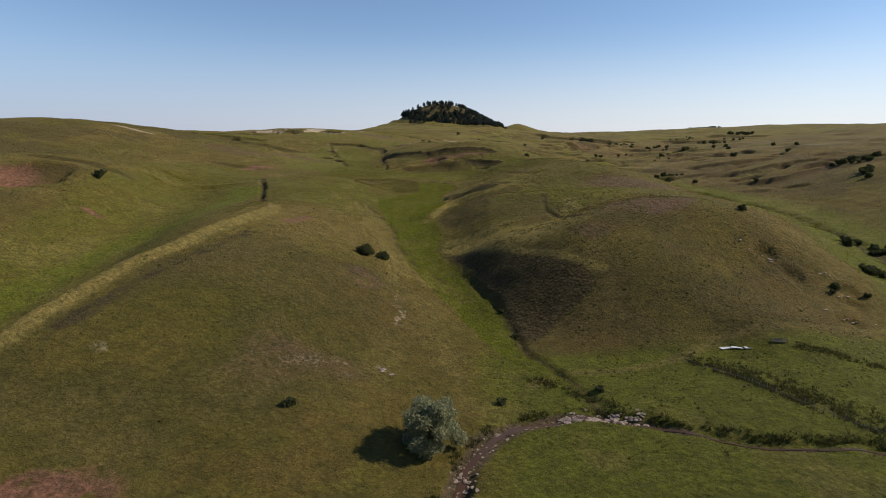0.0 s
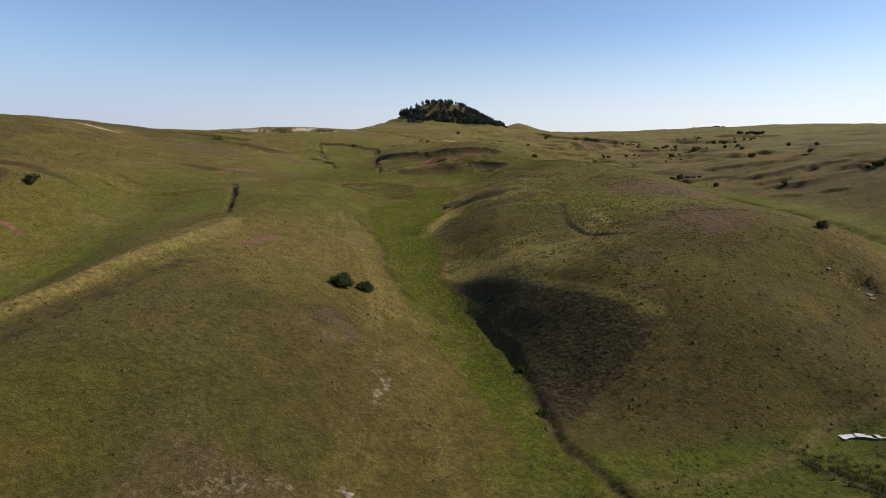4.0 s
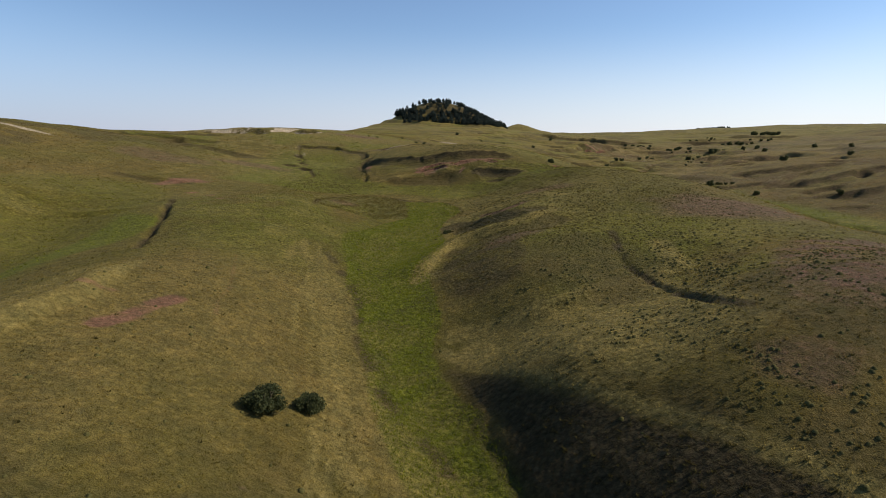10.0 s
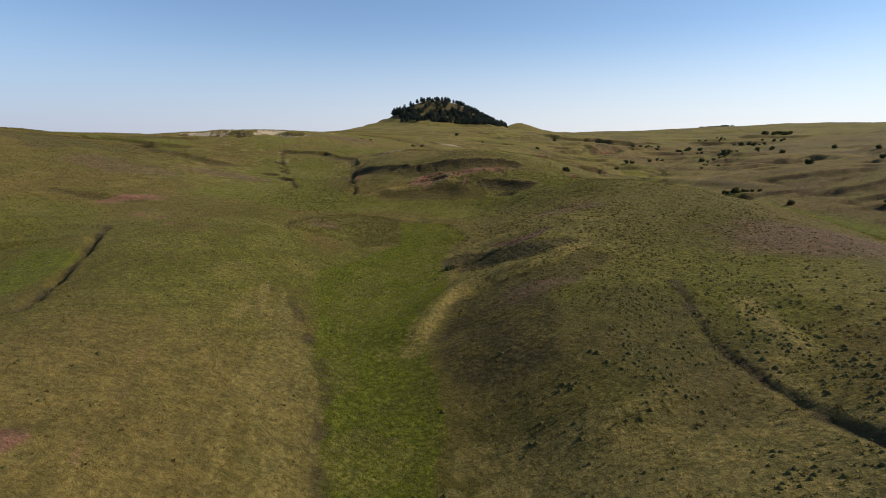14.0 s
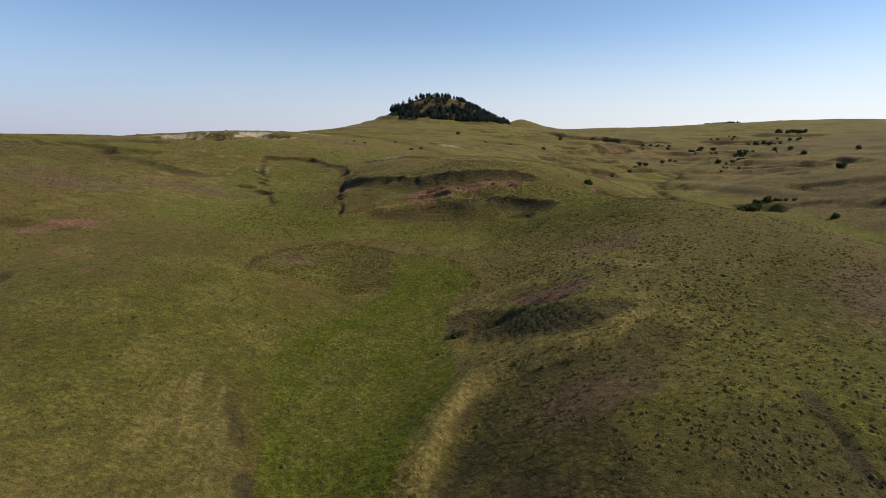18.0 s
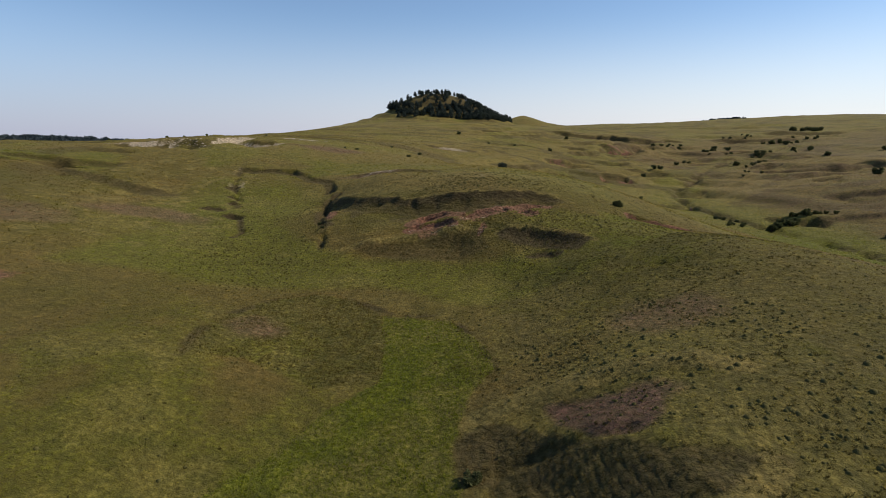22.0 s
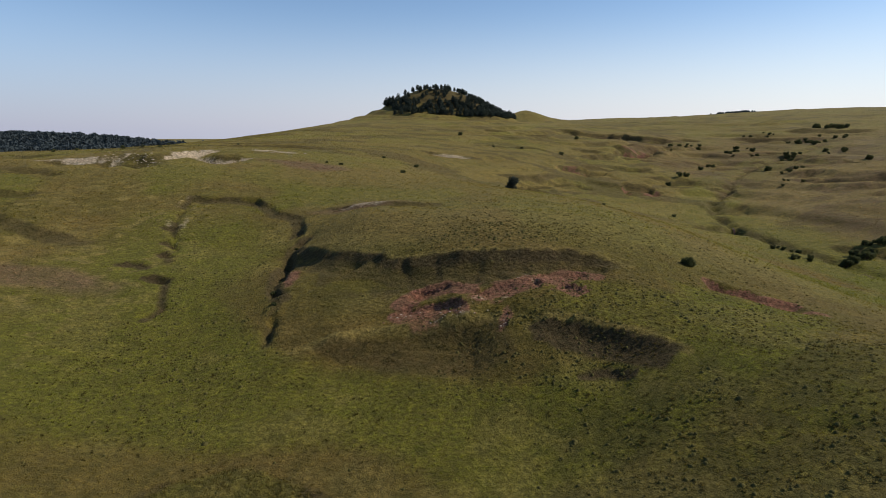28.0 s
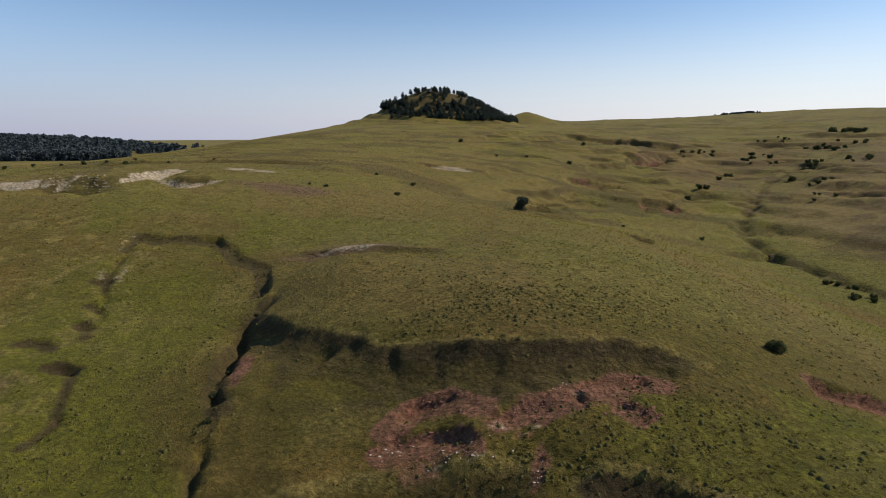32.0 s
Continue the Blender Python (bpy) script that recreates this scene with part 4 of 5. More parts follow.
    purple = top(0.85 * area(x, y, SPUR_PURPLE, 2.0, 2.5, 18), 0.75 * area(x, y, HILL_PURPLE, 6, 8, 19) * (0.4 + 0.6 * n3), 0.5 * area(x, y, [(-25.5, 144), (-25.3, 156), (-22.5, 166), (-15, 155), (-17, 149), (-21, 144)], 2, 4, 20) * n3, 0.32 * ease((x - 215) / 30) * ease((y - 350) / 150) * (1 - ease((y - 1100) / 200)), 0.6 * spot(x, y, -43, 363, 8, 6), 0.6 * spot(x, y, 20, 274, 8, 7), 0.7 * spot(x, y, 100, 300, 34, 16, 10), 0.75 * spot(x, y, 25, 320, 9, 5, -10), 0.6 * spot(x, y, -110, 455, 24, 10), 0.7 * spot(x, y, -70, 610, 24, 16),
                 0.6 * spot(x, y, -28, 516, 22, 5), 0.5 * spot(x, y, 46, 350, 14, 9), 0.35 * spot(x, y, -26, 108, 15, 9), 0.5 * spot(x, y, 48, 180, 8, 6), 0.5 * spot(x, y, -150, 430, 30, 14))
    clay = top(0.34 * area(x, y, [(-13.5, 132), (-13.5, 145), (-12.8, 156), (-10, 157), (-8, 148), (-8, 132)], 2, 2.5, 21) * n3, 0.95 * band(x, y, SLIP_LINE, 2.0, 2.0) * ease((n1 - 0.3) / 0.12), 0.75 * spot(x, y, -4, 427, 10, 3.5) * ease((fractal(x * 0.5, y, 2.2, 2, 94) - 0.4) / 0.1), 0.8 * spot(x, y, -56, 72, 13, 6) * n3, *walls, 0.35 * band(x, y, [(-42, 212), (-44, 218), (-45, 228), (-55, 261)], 0.3, 0.7), 0.95 * band(x, y, [(-53.5, 195), (-52, 200), (-51, 208), (-49.5, 213)], 1.0, 1.8) * ease((n1 - 0.25) / 0.2), 0.8 * band(x, y, [(-125, 366), (-121, 376)], 2, 3) * n3, 0.7 * spot(x, y, -95, 345, 3, 3), 0.6 * spot(x, y, -84, 329, 3, 3), 0.5 * spot(x, y, -1, 435, 4, 2), 0.6 * spot(x, y, -4, 427, 6, 2, 4), 0.6 * spot(x, y, 29, 436, 3, 2.6), 0.95 * side_band(x, y, RED_CUT, 2.6), 0.8 * side_band(x, y, [(84, 436), (89, 436.5), (94, 435)], 2),
               0.9 * spot(x, y, -42, 459, 2.5, 8, 5), 0.5 * spot(x, y, -53, 199, 5.5, 2.5, 40) * n3, 0.5 * spot(x, y, -62, 208, 5, 2, 30) * n3, 0.8 * spot(x, y, -116, 377, 10, 4, 15), 0.7 * spot(x, y, -104, 350, 3, 3),
               0.8 * spot(x, y, -188, 243, 22, 12, 30), 0.8 * spot(x, y, -143, 231, 5, 2), 0.85 * spot(x, y, 243, 1003, 30, 14) * n3, 0.85 * spot(x, y, 150, 756, 9, 6) * n3, 0.9 * spot(x, y, 169, 752, 7, 12) * n3, 0.6 * spot(x, y, 122, 812, 20, 8) * n3,
               0.85 * spot(x, y, 13, 421.5, 1.2, 4, -20), 0.6 * spot(x, y, -5, 425, 8, 3) * n3, 0.6 * spot(x, y, 14, 428, 9, 2) * n3, 0.6 * spot(x, y, 26, 434, 5, 3) * n3)
    pale = top(0.3 * area(x, y, [(-12.7, 136), (-12.7, 145), (-12.4, 154), (-10.8, 155), (-9.2, 148), (-9, 136)], 1.2, 2.5, 21) * n3, 0.45 * spot(x, y, 1, 424.5, 6, 2) * ease((fractal(x * 0.5, y, 1.6, 2, 96) - 0.45) / 0.1), 0.45 * spot(x, y, 13, 429, 9, 2) * ease((fractal(x * 0.5, y, 1.6, 2, 96) - 0.47) / 0.1), 0.5 * spot(x, y, 22, 435, 1.5, 1) , 0.3 * band(x, y, [(a - 2.2, b) for a, b in DRAIN[:4]], 0.8, 1.6) * n3, 1.0 * side_band(x, y, UPLAND_BANKS[13][0], 3.6, -1, 2.0) * ease((n1 - 0.48) / 0.06), 0.9 * side_band(x, y, [(-205, 598), (-185, 597), (-165, 601)], 2.2, -1, 1.5) * n3, 0.35 * spot(x, y, -160, 604, 26, 5, 12) * n3, 0.7 * side_band(x, y, UPLAND_BANKS[14][0], 2.5, -1, 2), 0.9 * spot(x, y, -97, 645, 12, 5) * ease((n1 - 0.36) / 0.08), 0.9 * spot(x, y, -125, 618, 8, 3) * n3, 0.6 * spot(x, y, 13, 786, 22, 5), 0.4 * spot(x, y, -10, 136, 2.0, 10, -8) * n3,
               0.15 * spot(x, y, -55, 72, 12, 5) * n3, 0.27 * spot(x, y, -24, 106, 12, 6) * ease((n1 - 0.42) / 0.15), 0.6 * spot(x, y, -27, 517, 12, 2.5) * ease((n1 - 0.45) / 0.1),
               0.3 * spot(x, y, -12, 112, 3, 2), 0.4 * spot(x, y, -92, 505, 1.5, 16, 14) * ease((n1 - 0.45) / 0.1), 0.8 * spot(x, y, -225, 424, 18, 5), 0.35 * spot(x, y, -64, 100, 3, 2))
    wet = top(band(x, y, STREAM[:7], 1.5, 1.2), band(x, y, STREAM[6:10], 0.9, 1.0), 0.7 * band(x, y, STREAM[9:], 0.4, 0.7), 0.3 * band(x, y, RAVINE[3:], 0.5, 1.0), 0.7 * spot(x, y, 9, 92, 6, 3, 40))
    rough = top(0.9 * flank, 0.8 * area(x, y, NOSE_HEATH, 8, 6, 11), 0.45 * spot(x, y, 60, 235, 60, 75), 0.55 * spot(x, y, 60, 340, 60, 70), 0.8 * area(x, y, SPUR_FACE, 3, 2, 12), 0.6 * spot(x, y, 20, 440, 60, 40), 0.55 * valley, 0.7 * bog_land, 0.35 + 0.0 * x)
    return {"rough": rough, "green": green, "dry": dry, "heath": heath, "purple": purple, "clay": clay, "pale": pale, "wet": wet}


# ---- the ground: one sheet out to the horizon, closest meshed along the flight line ----
def grid_mesh(name, xs, ys, heights, mat):
    nx, ny = len(xs), len(ys)
    X, Y = np.meshgrid(xs, ys)
    co = np.stack([X, Y, heights], -1).reshape(-1, 3).astype(np.float32)
    i = np.arange(nx - 1)[None] + nx * np.arange(ny - 1)[:, None]
    quads = np.stack([i, i + 1, i + 1 + nx, i + nx], -1).reshape(-1).astype(np.int32)
    me = bpy.data.meshes.new(name)
    me.vertices.add(len(co))
    me.vertices.foreach_set("co", co.ravel())
    me.loops.add(len(quads))
    me.loops.foreach_set("vertex_index", quads)
    me.polygons.add(len(quads) // 4)
    me.polygons.foreach_set("loop_start", np.arange(0, len(quads), 4, dtype=np.int32))
    me.polygons.foreach_set("use_smooth", np.ones(len(quads) // 4, bool))
    me.update(calc_edges=True)
    me.materials.append(mat)
    return me


XS = axis_steps(-2900, 2900, ((-260, -105, 2.4), (-105, -50, 0.95), (-50, 48, 0.65), (48, 130, 0.95), (130.5, 420, 2.4)), 1.04)
YS = axis_steps(-500, 4700, ((58, 415, 0.95), (415.5, 465, 0.6), (465, 550, 0.95), (550.5, 1250, 2.2)), 1.04)
GX, GY = np.meshgrid(XS, YS)
GZ = land(GX, GY)
ground_mesh = grid_mesh("ground", XS, YS, GZ, M_GROUND)
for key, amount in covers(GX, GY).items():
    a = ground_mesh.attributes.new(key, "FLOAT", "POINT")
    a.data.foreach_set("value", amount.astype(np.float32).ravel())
ground = tagged(new("ground", ground_mesh), "rolling summer pasture of olive grass, heath and bare clay", "ground", kind="structure")


def ground_z(x, y):
    """Height of the meshed ground at a place."""
    i = int(np.clip(np.searchsorted(XS, x) - 1, 0, len(XS) - 2))
    j = int(np.clip(np.searchsorted(YS, y) - 1, 0, len(YS) - 2))
    u, v = (x - XS[i]) / (XS[i + 1] - XS[i]), (y - YS[j]) / (YS[j + 1] - YS[j])
    return float((GZ[j, i] * (1 - u) + GZ[j, i + 1] * u) * (1 - v) + (GZ[j + 1, i] * (1 - u) + GZ[j + 1, i + 1] * u) * v)


def ground_zs(x, y):
    i = np.clip(np.searchsorted(XS, x) - 1, 0, len(XS) - 2)
    j = np.clip(np.searchsorted(YS, y) - 1, 0, len(YS) - 2)
    u, v = (x - XS[i]) / (XS[i + 1] - XS[i]), (y - YS[j]) / (YS[j + 1] - YS[j])
    return (GZ[j, i] * (1 - u) + GZ[j, i + 1] * u) * (1 - v) + (GZ[j + 1, i] * (1 - u) + GZ[j + 1, i + 1] * u) * v


# ---- makers ----
def mesh_of(name, verts, faces, mat, smooth=False):
    me = bpy.data.meshes.new(name)
    me.from_pydata([tuple(v) for v in verts], [], faces)
    me.materials.append(mat)
    if smooth:
        me.polygons.foreach_set("use_smooth", np.ones(len(me.polygons), bool))
    return me


def flat_mesh(name, co, size, mat):
    """A mesh of loose faces with that many corners each, from an array of corner places."""
    co = np.asarray(co, np.float32).reshape(-1, 3)
    n = len(co) // size
    me = bpy.data.meshes.new(name)
    me.vertices.add(len(co))
    me.vertices.foreach_set("co", co.ravel())
    me.loops.add(len(co))
    me.loops.foreach_set("vertex_index", np.arange(len(co), dtype=np.int32))
    me.polygons.add(n)
    me.polygons.foreach_set("loop_start", np.arange(0, len(co), size, dtype=np.int32))
    me.update(calc_edges=True)
    me.materials.append(mat)
    return me


def part(name, mesh, parent, label=""):
    ob = new(name, mesh)
    ob.parent = parent
    if label:
        ob["label"] = label
    return ob


def thing(name, label, category, x, y, group="", turn=0.0, scale=1.0, z=None):
    ob = new(name)
    ob.empty_display_size = 0.2
    ob.matrix_world = Matrix.LocRotScale((x, y, ground_z(x, y) if z is None else z), Euler((0, 0, radians(turn))), (scale,) * 3)
    return tagged(ob, label, category, group)


def limb(points, radii, sides=7):
    """Tube with changing radius through points: vertices and faces."""
    verts, faces = [], []
    for k, (p, r) in enumerate(zip(points, radii)):
        p = Vector(p)
        d = (Vector(points[min(k + 1, len(points) - 1)]) - Vector(points[max(k - 1, 0)])).normalized()
        a = d.orthogonal().normalized()
        b = d.cross(a)
        for s in range(sides):
            t = 2 * math.pi * s / sides
            verts.append(p + (a * math.cos(t) + b * math.sin(t)) * r)
    for k in range(len(points) - 1):
        for s in range(sides):
            i, j = k * sides + s, k * sides + (s + 1) % sides
            faces.append((i, j, j + sides, i + sides))
    faces.append(tuple(range(sides))[::-1])
    faces.append(tuple(range(len(verts) - sides, len(verts))))
    return verts, faces


def joined(name, pieces, mat, smooth=True):
    verts, faces = [], []
    for v, f in pieces:
        k = len(verts)
        verts += list(v)
        faces += [tuple(i + k for i in g) for g in f]
    return mesh_of(name, verts, faces, mat, smooth)


def leaf_cloud(name, blobs, count, size, mat, rng, hollow=0.55, long=1.6):
    """Leaves as small four-cornered blades, gathered on lumps (x, y, z, rx, ry, rz)."""
    blobs = np.asarray(blobs, float)
    vol = blobs[:, 3] * blobs[:, 4] + blobs[:, 3] * blobs[:, 5]
    pick = rng.choice(len(blobs), count, p=vol / vol.sum())
    d = rng.normal(size=(count, 3))
    d /= np.linalg.norm(d, axis=1, keepdims=True)
    r = hollow + (1 - hollow) * rng.random(count) ** 0.6
    r = r * (0.86 + 0.28 * rng.random(count))
    c = blobs[pick, :3] + d * r[:, None] * blobs[pick, 3:]
    a = rng.normal(size=(count, 3)) + 0.5 * d
    a /= np.linalg.norm(a, axis=1, keepdims=True)
    b = np.cross(a, rng.normal(size=(count, 3)))
    b /= np.linalg.norm(b, axis=1, keepdims=True)
    s = size * (0.6 + 0.8 * rng.random((count, 1)))
    quad = np.stack([c - a * s * long * 0.5, c + b * s * 0.42, c + a * s * long * 0.5, c - b * s * 0.42], 1)
    return flat_mesh(name, quad, 4, mat)


def lumpy_blobs(rng, n, width, height, low, lump):
    """Lumps that together make an uneven crown."""
    out = []
    for k in range(n):
        t, u = rng.random() * 2 * math.pi, rng.random()
        h = low + (height - low - lump) * (k + 0.5) / n
        reach = width * 0.5 * math.sin(math.pi * min(0.95, 0.22 + 0.72 * (h - low + lump) / (height - low + lump))) ** 0.7
        out.append((math.cos(t) * reach * (0.35 + 0.5 * u), math.sin(t) * reach * (0.35 + 0.5 * u), h, lump * rng.uniform(0.75, 1.3), lump * rng.uniform(0.75, 1.3), lump * rng.uniform(0.6, 1.0)))
    return out


# ---- the willow by the stream ----
def willow(x, y):
    rng = np.random.default_rng(11)
    tree = thing("willow_tree", "silvery green willow with an open crown beside the stream", "tree", x, y, scale=1.12)
    tips = []
    limbs = [limb([(0, 0, -0.4), (-0.15, 0.1, 0.8), (0.1, 0.0, 1.7), (0.3, 0.1, 2.6)], [0.42, 0.34, 0.29, 0.24])]
    for k in range(9):
        t = k * 2.4 + 0.4
        reach, up = rng.uniform(1.6, 3.4), rng.uniform(4.2, 7.6)
        start = (0.1 + 0.02 * k, 0.03, 1.1 + 0.17 * k)
        mid = (math.cos(t) * reach * 0.5, math.sin(t) * reach * 0.5, start[2] + (up - start[2]) * 0.55)
        tip = (math.cos(t) * reach, math.sin(t) * reach, up)
        limbs.append(limb([start, mid, tip], [0.15, 0.09, 0.03], 5))
        tips.append(tip)
    part("trunk", joined("willow_trunk", limbs[:1], M_BARK), tree)
    for k in range(1, len(limbs)):
        part("limb", joined("willow_limb", [limbs[k]], M_BARK), tree)
    blobs = [(tx * 1.05, ty * 1.05, tz, rng.uniform(1.0, 1.6), rng.uniform(1.0, 1.6), rng.uniform(0.9, 1.5)) for tx, ty, tz in tips]
    blobs += lumpy_blobs(rng, 34, 11.0, 8.4, 0.8, 1.4)
    part("crown", leaf_cloud("willow_crown", blobs, 19000, 0.20, M_WILLOW, rng, 0.3, 2.6), tree)
    return tree


willow(-1.5, 86.5)


# ---- round bushes and small trees ----
def bush_meshes(seed, width, height, leaves, leaf, mat, lumps=14, low=0.25):
    rng = np.random.default_rng(seed)
    stems = []
    for k in range(6):
        t = k * 1.05 + seed
        stems.append(limb([(0.08 * math.cos(t), 0.08 * math.sin(t), -0.3), (0.16 * width * math.cos(t), 0.16 * width * math.sin(t), 0.4 * height), (0.28 * width * math.cos(t), 0.28 * width * math.sin(t), 0.75 * height)], [0.035 * width, 0.025 * width, 0.008 * width], 5))
    trunk = joined("stems", stems, M_BARK)
    crown = leaf_cloud("crown", lumpy_blobs(rng, lumps, width, height, low * height, 0.22 * width), leaves, leaf, mat, rng, 0.45)
    return trunk, crown


BUSH_A = bush_meshes(3, 6.2, 4.6, 7000, 0.26, M_HAWTHORN, 18, 0.12)
BUSH_B = bush_meshes(4, 4.6, 3.4, 5000, 0.24, M_HAWTHORN, 14, 0.12)
BUSH_C = bush_meshes(5, 5.0, 4.2, 1700, 0.42, M_HAWTHORN, 12, 0.15)
BUSH_D = bush_meshes(6, 4.0, 2.6, 1500, 0.40, M_HAWTHORN, 11, 0.10)
TREE_ROUND = bush_meshes(7, 7.6, 9.0, 4200, 0.40, M_PINE, 24, 0.08)


def bush(meshes, name, label, category, x, y, scale=1.0, turn=0.0, group=""):
    ob = thing(name, label, category, x, y, group, turn, scale)
    part("stems", meshes[0], ob)
    part("crown", meshes[1], ob)
    return ob


bush(BUSH_A, "hawthorn_bush", "large round dark green bush on the grassy slope", "bush", -25.2, 185, 0.86)
bush(BUSH_B, "hawthorn_bush", "smaller dark green bush beside the larger one", "bush", -19.8, 190, 0.9, 40)
bush(TREE_ROUND, "round_tree", "lone dark round tree on the open hillside", "tree", 47.6, 665, 1.0)
bush(BUSH_D, "dark_bush", "small dark scrubby bush alone on the slope", "bush", -26.6, 93, 0.55)
bush(BUSH_C, "hill_bush", "dark bush on the shoulder of the heath hill", "bush", 105.5, 197.5, 0.55, 20)
bush(BUSH_D, "hill_bush", "low dark bush on the far shoulder of the hill", "bush", 131, 217, 0.6, 80)
bush(BUSH_D, "hill_bush", "low dark bush on the far shoulder of the hill", "bush", 138, 223, 0.6, 10)
bush(BUSH_B, "bank_bush", "green bush at the foot of the red clay cut", "bush", 68.5, 457, 0.75)
bush(BUSH_D, "ravine_bush", "low dark bush in the mouth of the ravine", "bush", 19.5, 142, 0.6)
bush(BUSH_D, "ravine_bush", "low dark bush in the mouth of the ravine", "bush", 17.6, 158, 0.5, 50)
bush(BUSH_D, "ravine_bush", "dark bush in the mouth of the upper ravine", "bush", 3, 313, 0.7, 20)
bush(BUSH_D, "ditch_bush", "low green bush in the ditch beside the track", "bush", 12, 104, 0.5, 30)
bush(BUSH_D, "ditch_bush", "green bush in the ditch beside the track", "bush", 33, 110, 0.5, 70)
for x, y, s in ((-42.6, 441, 0.45), (-44, 447, 0.55), (-45.8, 452, 0.5), (-46.6, 462, 0.45), (-47, 471, 0.4), (-47.6, 487, 0.4)):
    bush(BUSH_D, "cut_bush", "low dark bush in the narrow cut beside the landslip", "bush", x, y, 0.75 * s, x * 31, "bushes in the cut")
bush(BUSH_C, "valley_bush", "single dark bush on the far pasture slope", "bush", -156, 262, 1.0)
for x, y, s in ((-20, 629, 0.9), (-14, 678, 1.0), (-36, 691, 0.7), (-54, 624, 0.6), (-62, 624, 0.5), (110, 676, 0.7), (158, 677, 0.9), (206, 806, 1.2), (222, 822, 1.4), (230, 826, 1.4), (133, 913, 1.2),
                (338, 881, 1.6), (406, 961, 1.6), (355, 695, 2.0), (272, 491, 1.2), (403, 667, 1.4), (236, 528, 1.1), (407, 1037, 1.7), (410, 970, 1.5), (506, 1066, 2.0), (60, 905, 1.0), (95, 940, 1.0), (280, 905, 1.3),
                (300, 930, 1.2), (315, 950, 1.3), (440, 880, 1.6), (520, 900, 1.6), (470, 760, 1.4), (30, 1010, 1.3), (190, 1080, 1.4)):
    bush(BUSH_C if s > 1 else BUSH_D, "upland_bush", "small dark bush dotted on the upland pasture", "bush", x, y, 0.8 * s, x * 7, "scattered upland bushes")
for x, y, s in ((-252, 686, 0.9), (-249, 706, 0.8), (-228, 700, 0.6), (-212, 696, 1.0), (-200, 699, 0.7), (-186, 694, 1.1), (-181, 696, 0.7), (-159, 691, 0.5), (-136, 701, 0.5)):
    bush(BUSH_C, "bank_scrub", "dark scrubby bush along the broken bank", "bush", x, y, 0.6 * s, x * 13, "scrub on the bank")
rb = random.Random(5)
for px, py in wavy([(198, 566), (208, 574), (218, 586), (232, 592), (246, 588)], 2.2, 2.0, 4):
    bush(BUSH_C if rb.random() > 0.4 else BUSH_D, "thicket_bush", "dark bush in a thicket along the stream bed", "bush", px + rb.uniform(-3, 3), py + rb.uniform(-3, 3), rb.uniform(0.5, 1.15), rb.uniform(0, 360), "stream thickets")
for cx, cy, n, spread, s0 in ((188, 246, 9, 14, 1.1), (150, 196, 5, 8, 1.1), (359, 486, 16, 26, 1.8), (330, 420, 8, 22, 1.6), (300, 350, 6, 20, 1.4), (640, 1240, 14, 30, 2.4), (560, 1120, 8, 34, 1.6), (380, 1010, 7, 20, 1.3),
                               (330, 1060, 6, 24, 1.4), (300, 780, 4, 14, 1.2), (330, 840, 5, 14, 1.3), (123, 166, 4, 6, 0.8), (516, 1095, 10, 24, 2.0), (409, 957, 6, 14, 1.6), (437, 989, 4, 12, 1.4), (475, 981, 6, 20, 1.6), (395, 1041, 3, 9, 1.4), (411, 1076, 4, 12, 1.4), (359, 1090, 7, 18, 1.2), (493, 1175, 6, 30, 1.4), (182, 590, 7, 8, 0.8), (179, 572, 6, 6, 0.9), (214, 1925, 4, 12, 2.4)):
    for k in range(n):
        x, y = cx + rb.uniform(-1, 1) * spread, cy + rb.uniform(-1, 1) * spread * 0.6
        bush(BUSH_C, "thicket_bush", "dark bush in a thicket along the stream bed", "bush", x, y, 0.65 * s0 * rb.uniform(0.6, 1.2), rb.uniform(0, 360), "stream thickets")


# ---- pines on the cone-shaped hill ----
def pine_meshes(seed, height):
    rng = np.random.default_rng(seed)
    trunk = joined("trunk", [limb([(0, 0, -1.0), (0.1, 0, height * 0.5), (0, 0, height * 0.85)], [0.26, 0.18, 0.04], 6)], M_BARK)
    blobs = []
    for k in range(9):
        h = height * (0.18 + 0.68 * k / 8)
        r = height * 0.30 * (1 - 0.55 * (k / 8) ** 2.6)
        t = k * 2.4
        blobs.append((0.3 * r * math.cos(t), 0.3 * r * math.sin(t), h, r, r, height * 0.09))
    crown = leaf_cloud("crown", blobs, 480, 0.95, M_PINE, rng, 0.3)
    return trunk, crown


PINES = [pine_meshes(30, 12.0), pine_meshes(31, 13.5), pine_meshes(32, 10.5)]
rp = random.Random(9)
count = 0
for _ in range(9000):
    if count >= 400:
        break
    x, y = rp.uniform(-115, 150), rp.uniform(1275, 1400)
    u, v = x - 14, y - 1392
    high = 50 * math.exp(-((math.hypot(u / 1.08, v) / 84) ** 2.7))
    keep = 0.0
    if 37 < high and -42 < x < 26:
        keep = 0.9
    elif x > 42 and high > 2.5:
        keep = 0.95
    elif 2.5 < high < 15 and x > -16:
        keep = 0.95
    elif 9 < high < 17 and -92 < x <= -16:
        keep = 0.95
    elif 1.5 < high <= 9 and -72 < x <= -16 and v < -40:
        keep = 0.55
    elif high >= 15 and -75 < x:
        keep = 0.5 if x > 0 and high < 28 else 0.2
    if rp.random() > keep:
        continue
    kind = PINES[count % 3]
    tree = thing("pine_tree", "dark green pine on the cone-shaped hill", "tree", x, y, "pines on the hill", rp.uniform(0, 360), rp.uniform(0.6, 0.85) if high > 30 else rp.uniform(0.75, 1.1))
    part("trunk", kind[0], tree)
    part("crown", kind[1], tree)
    count += 1


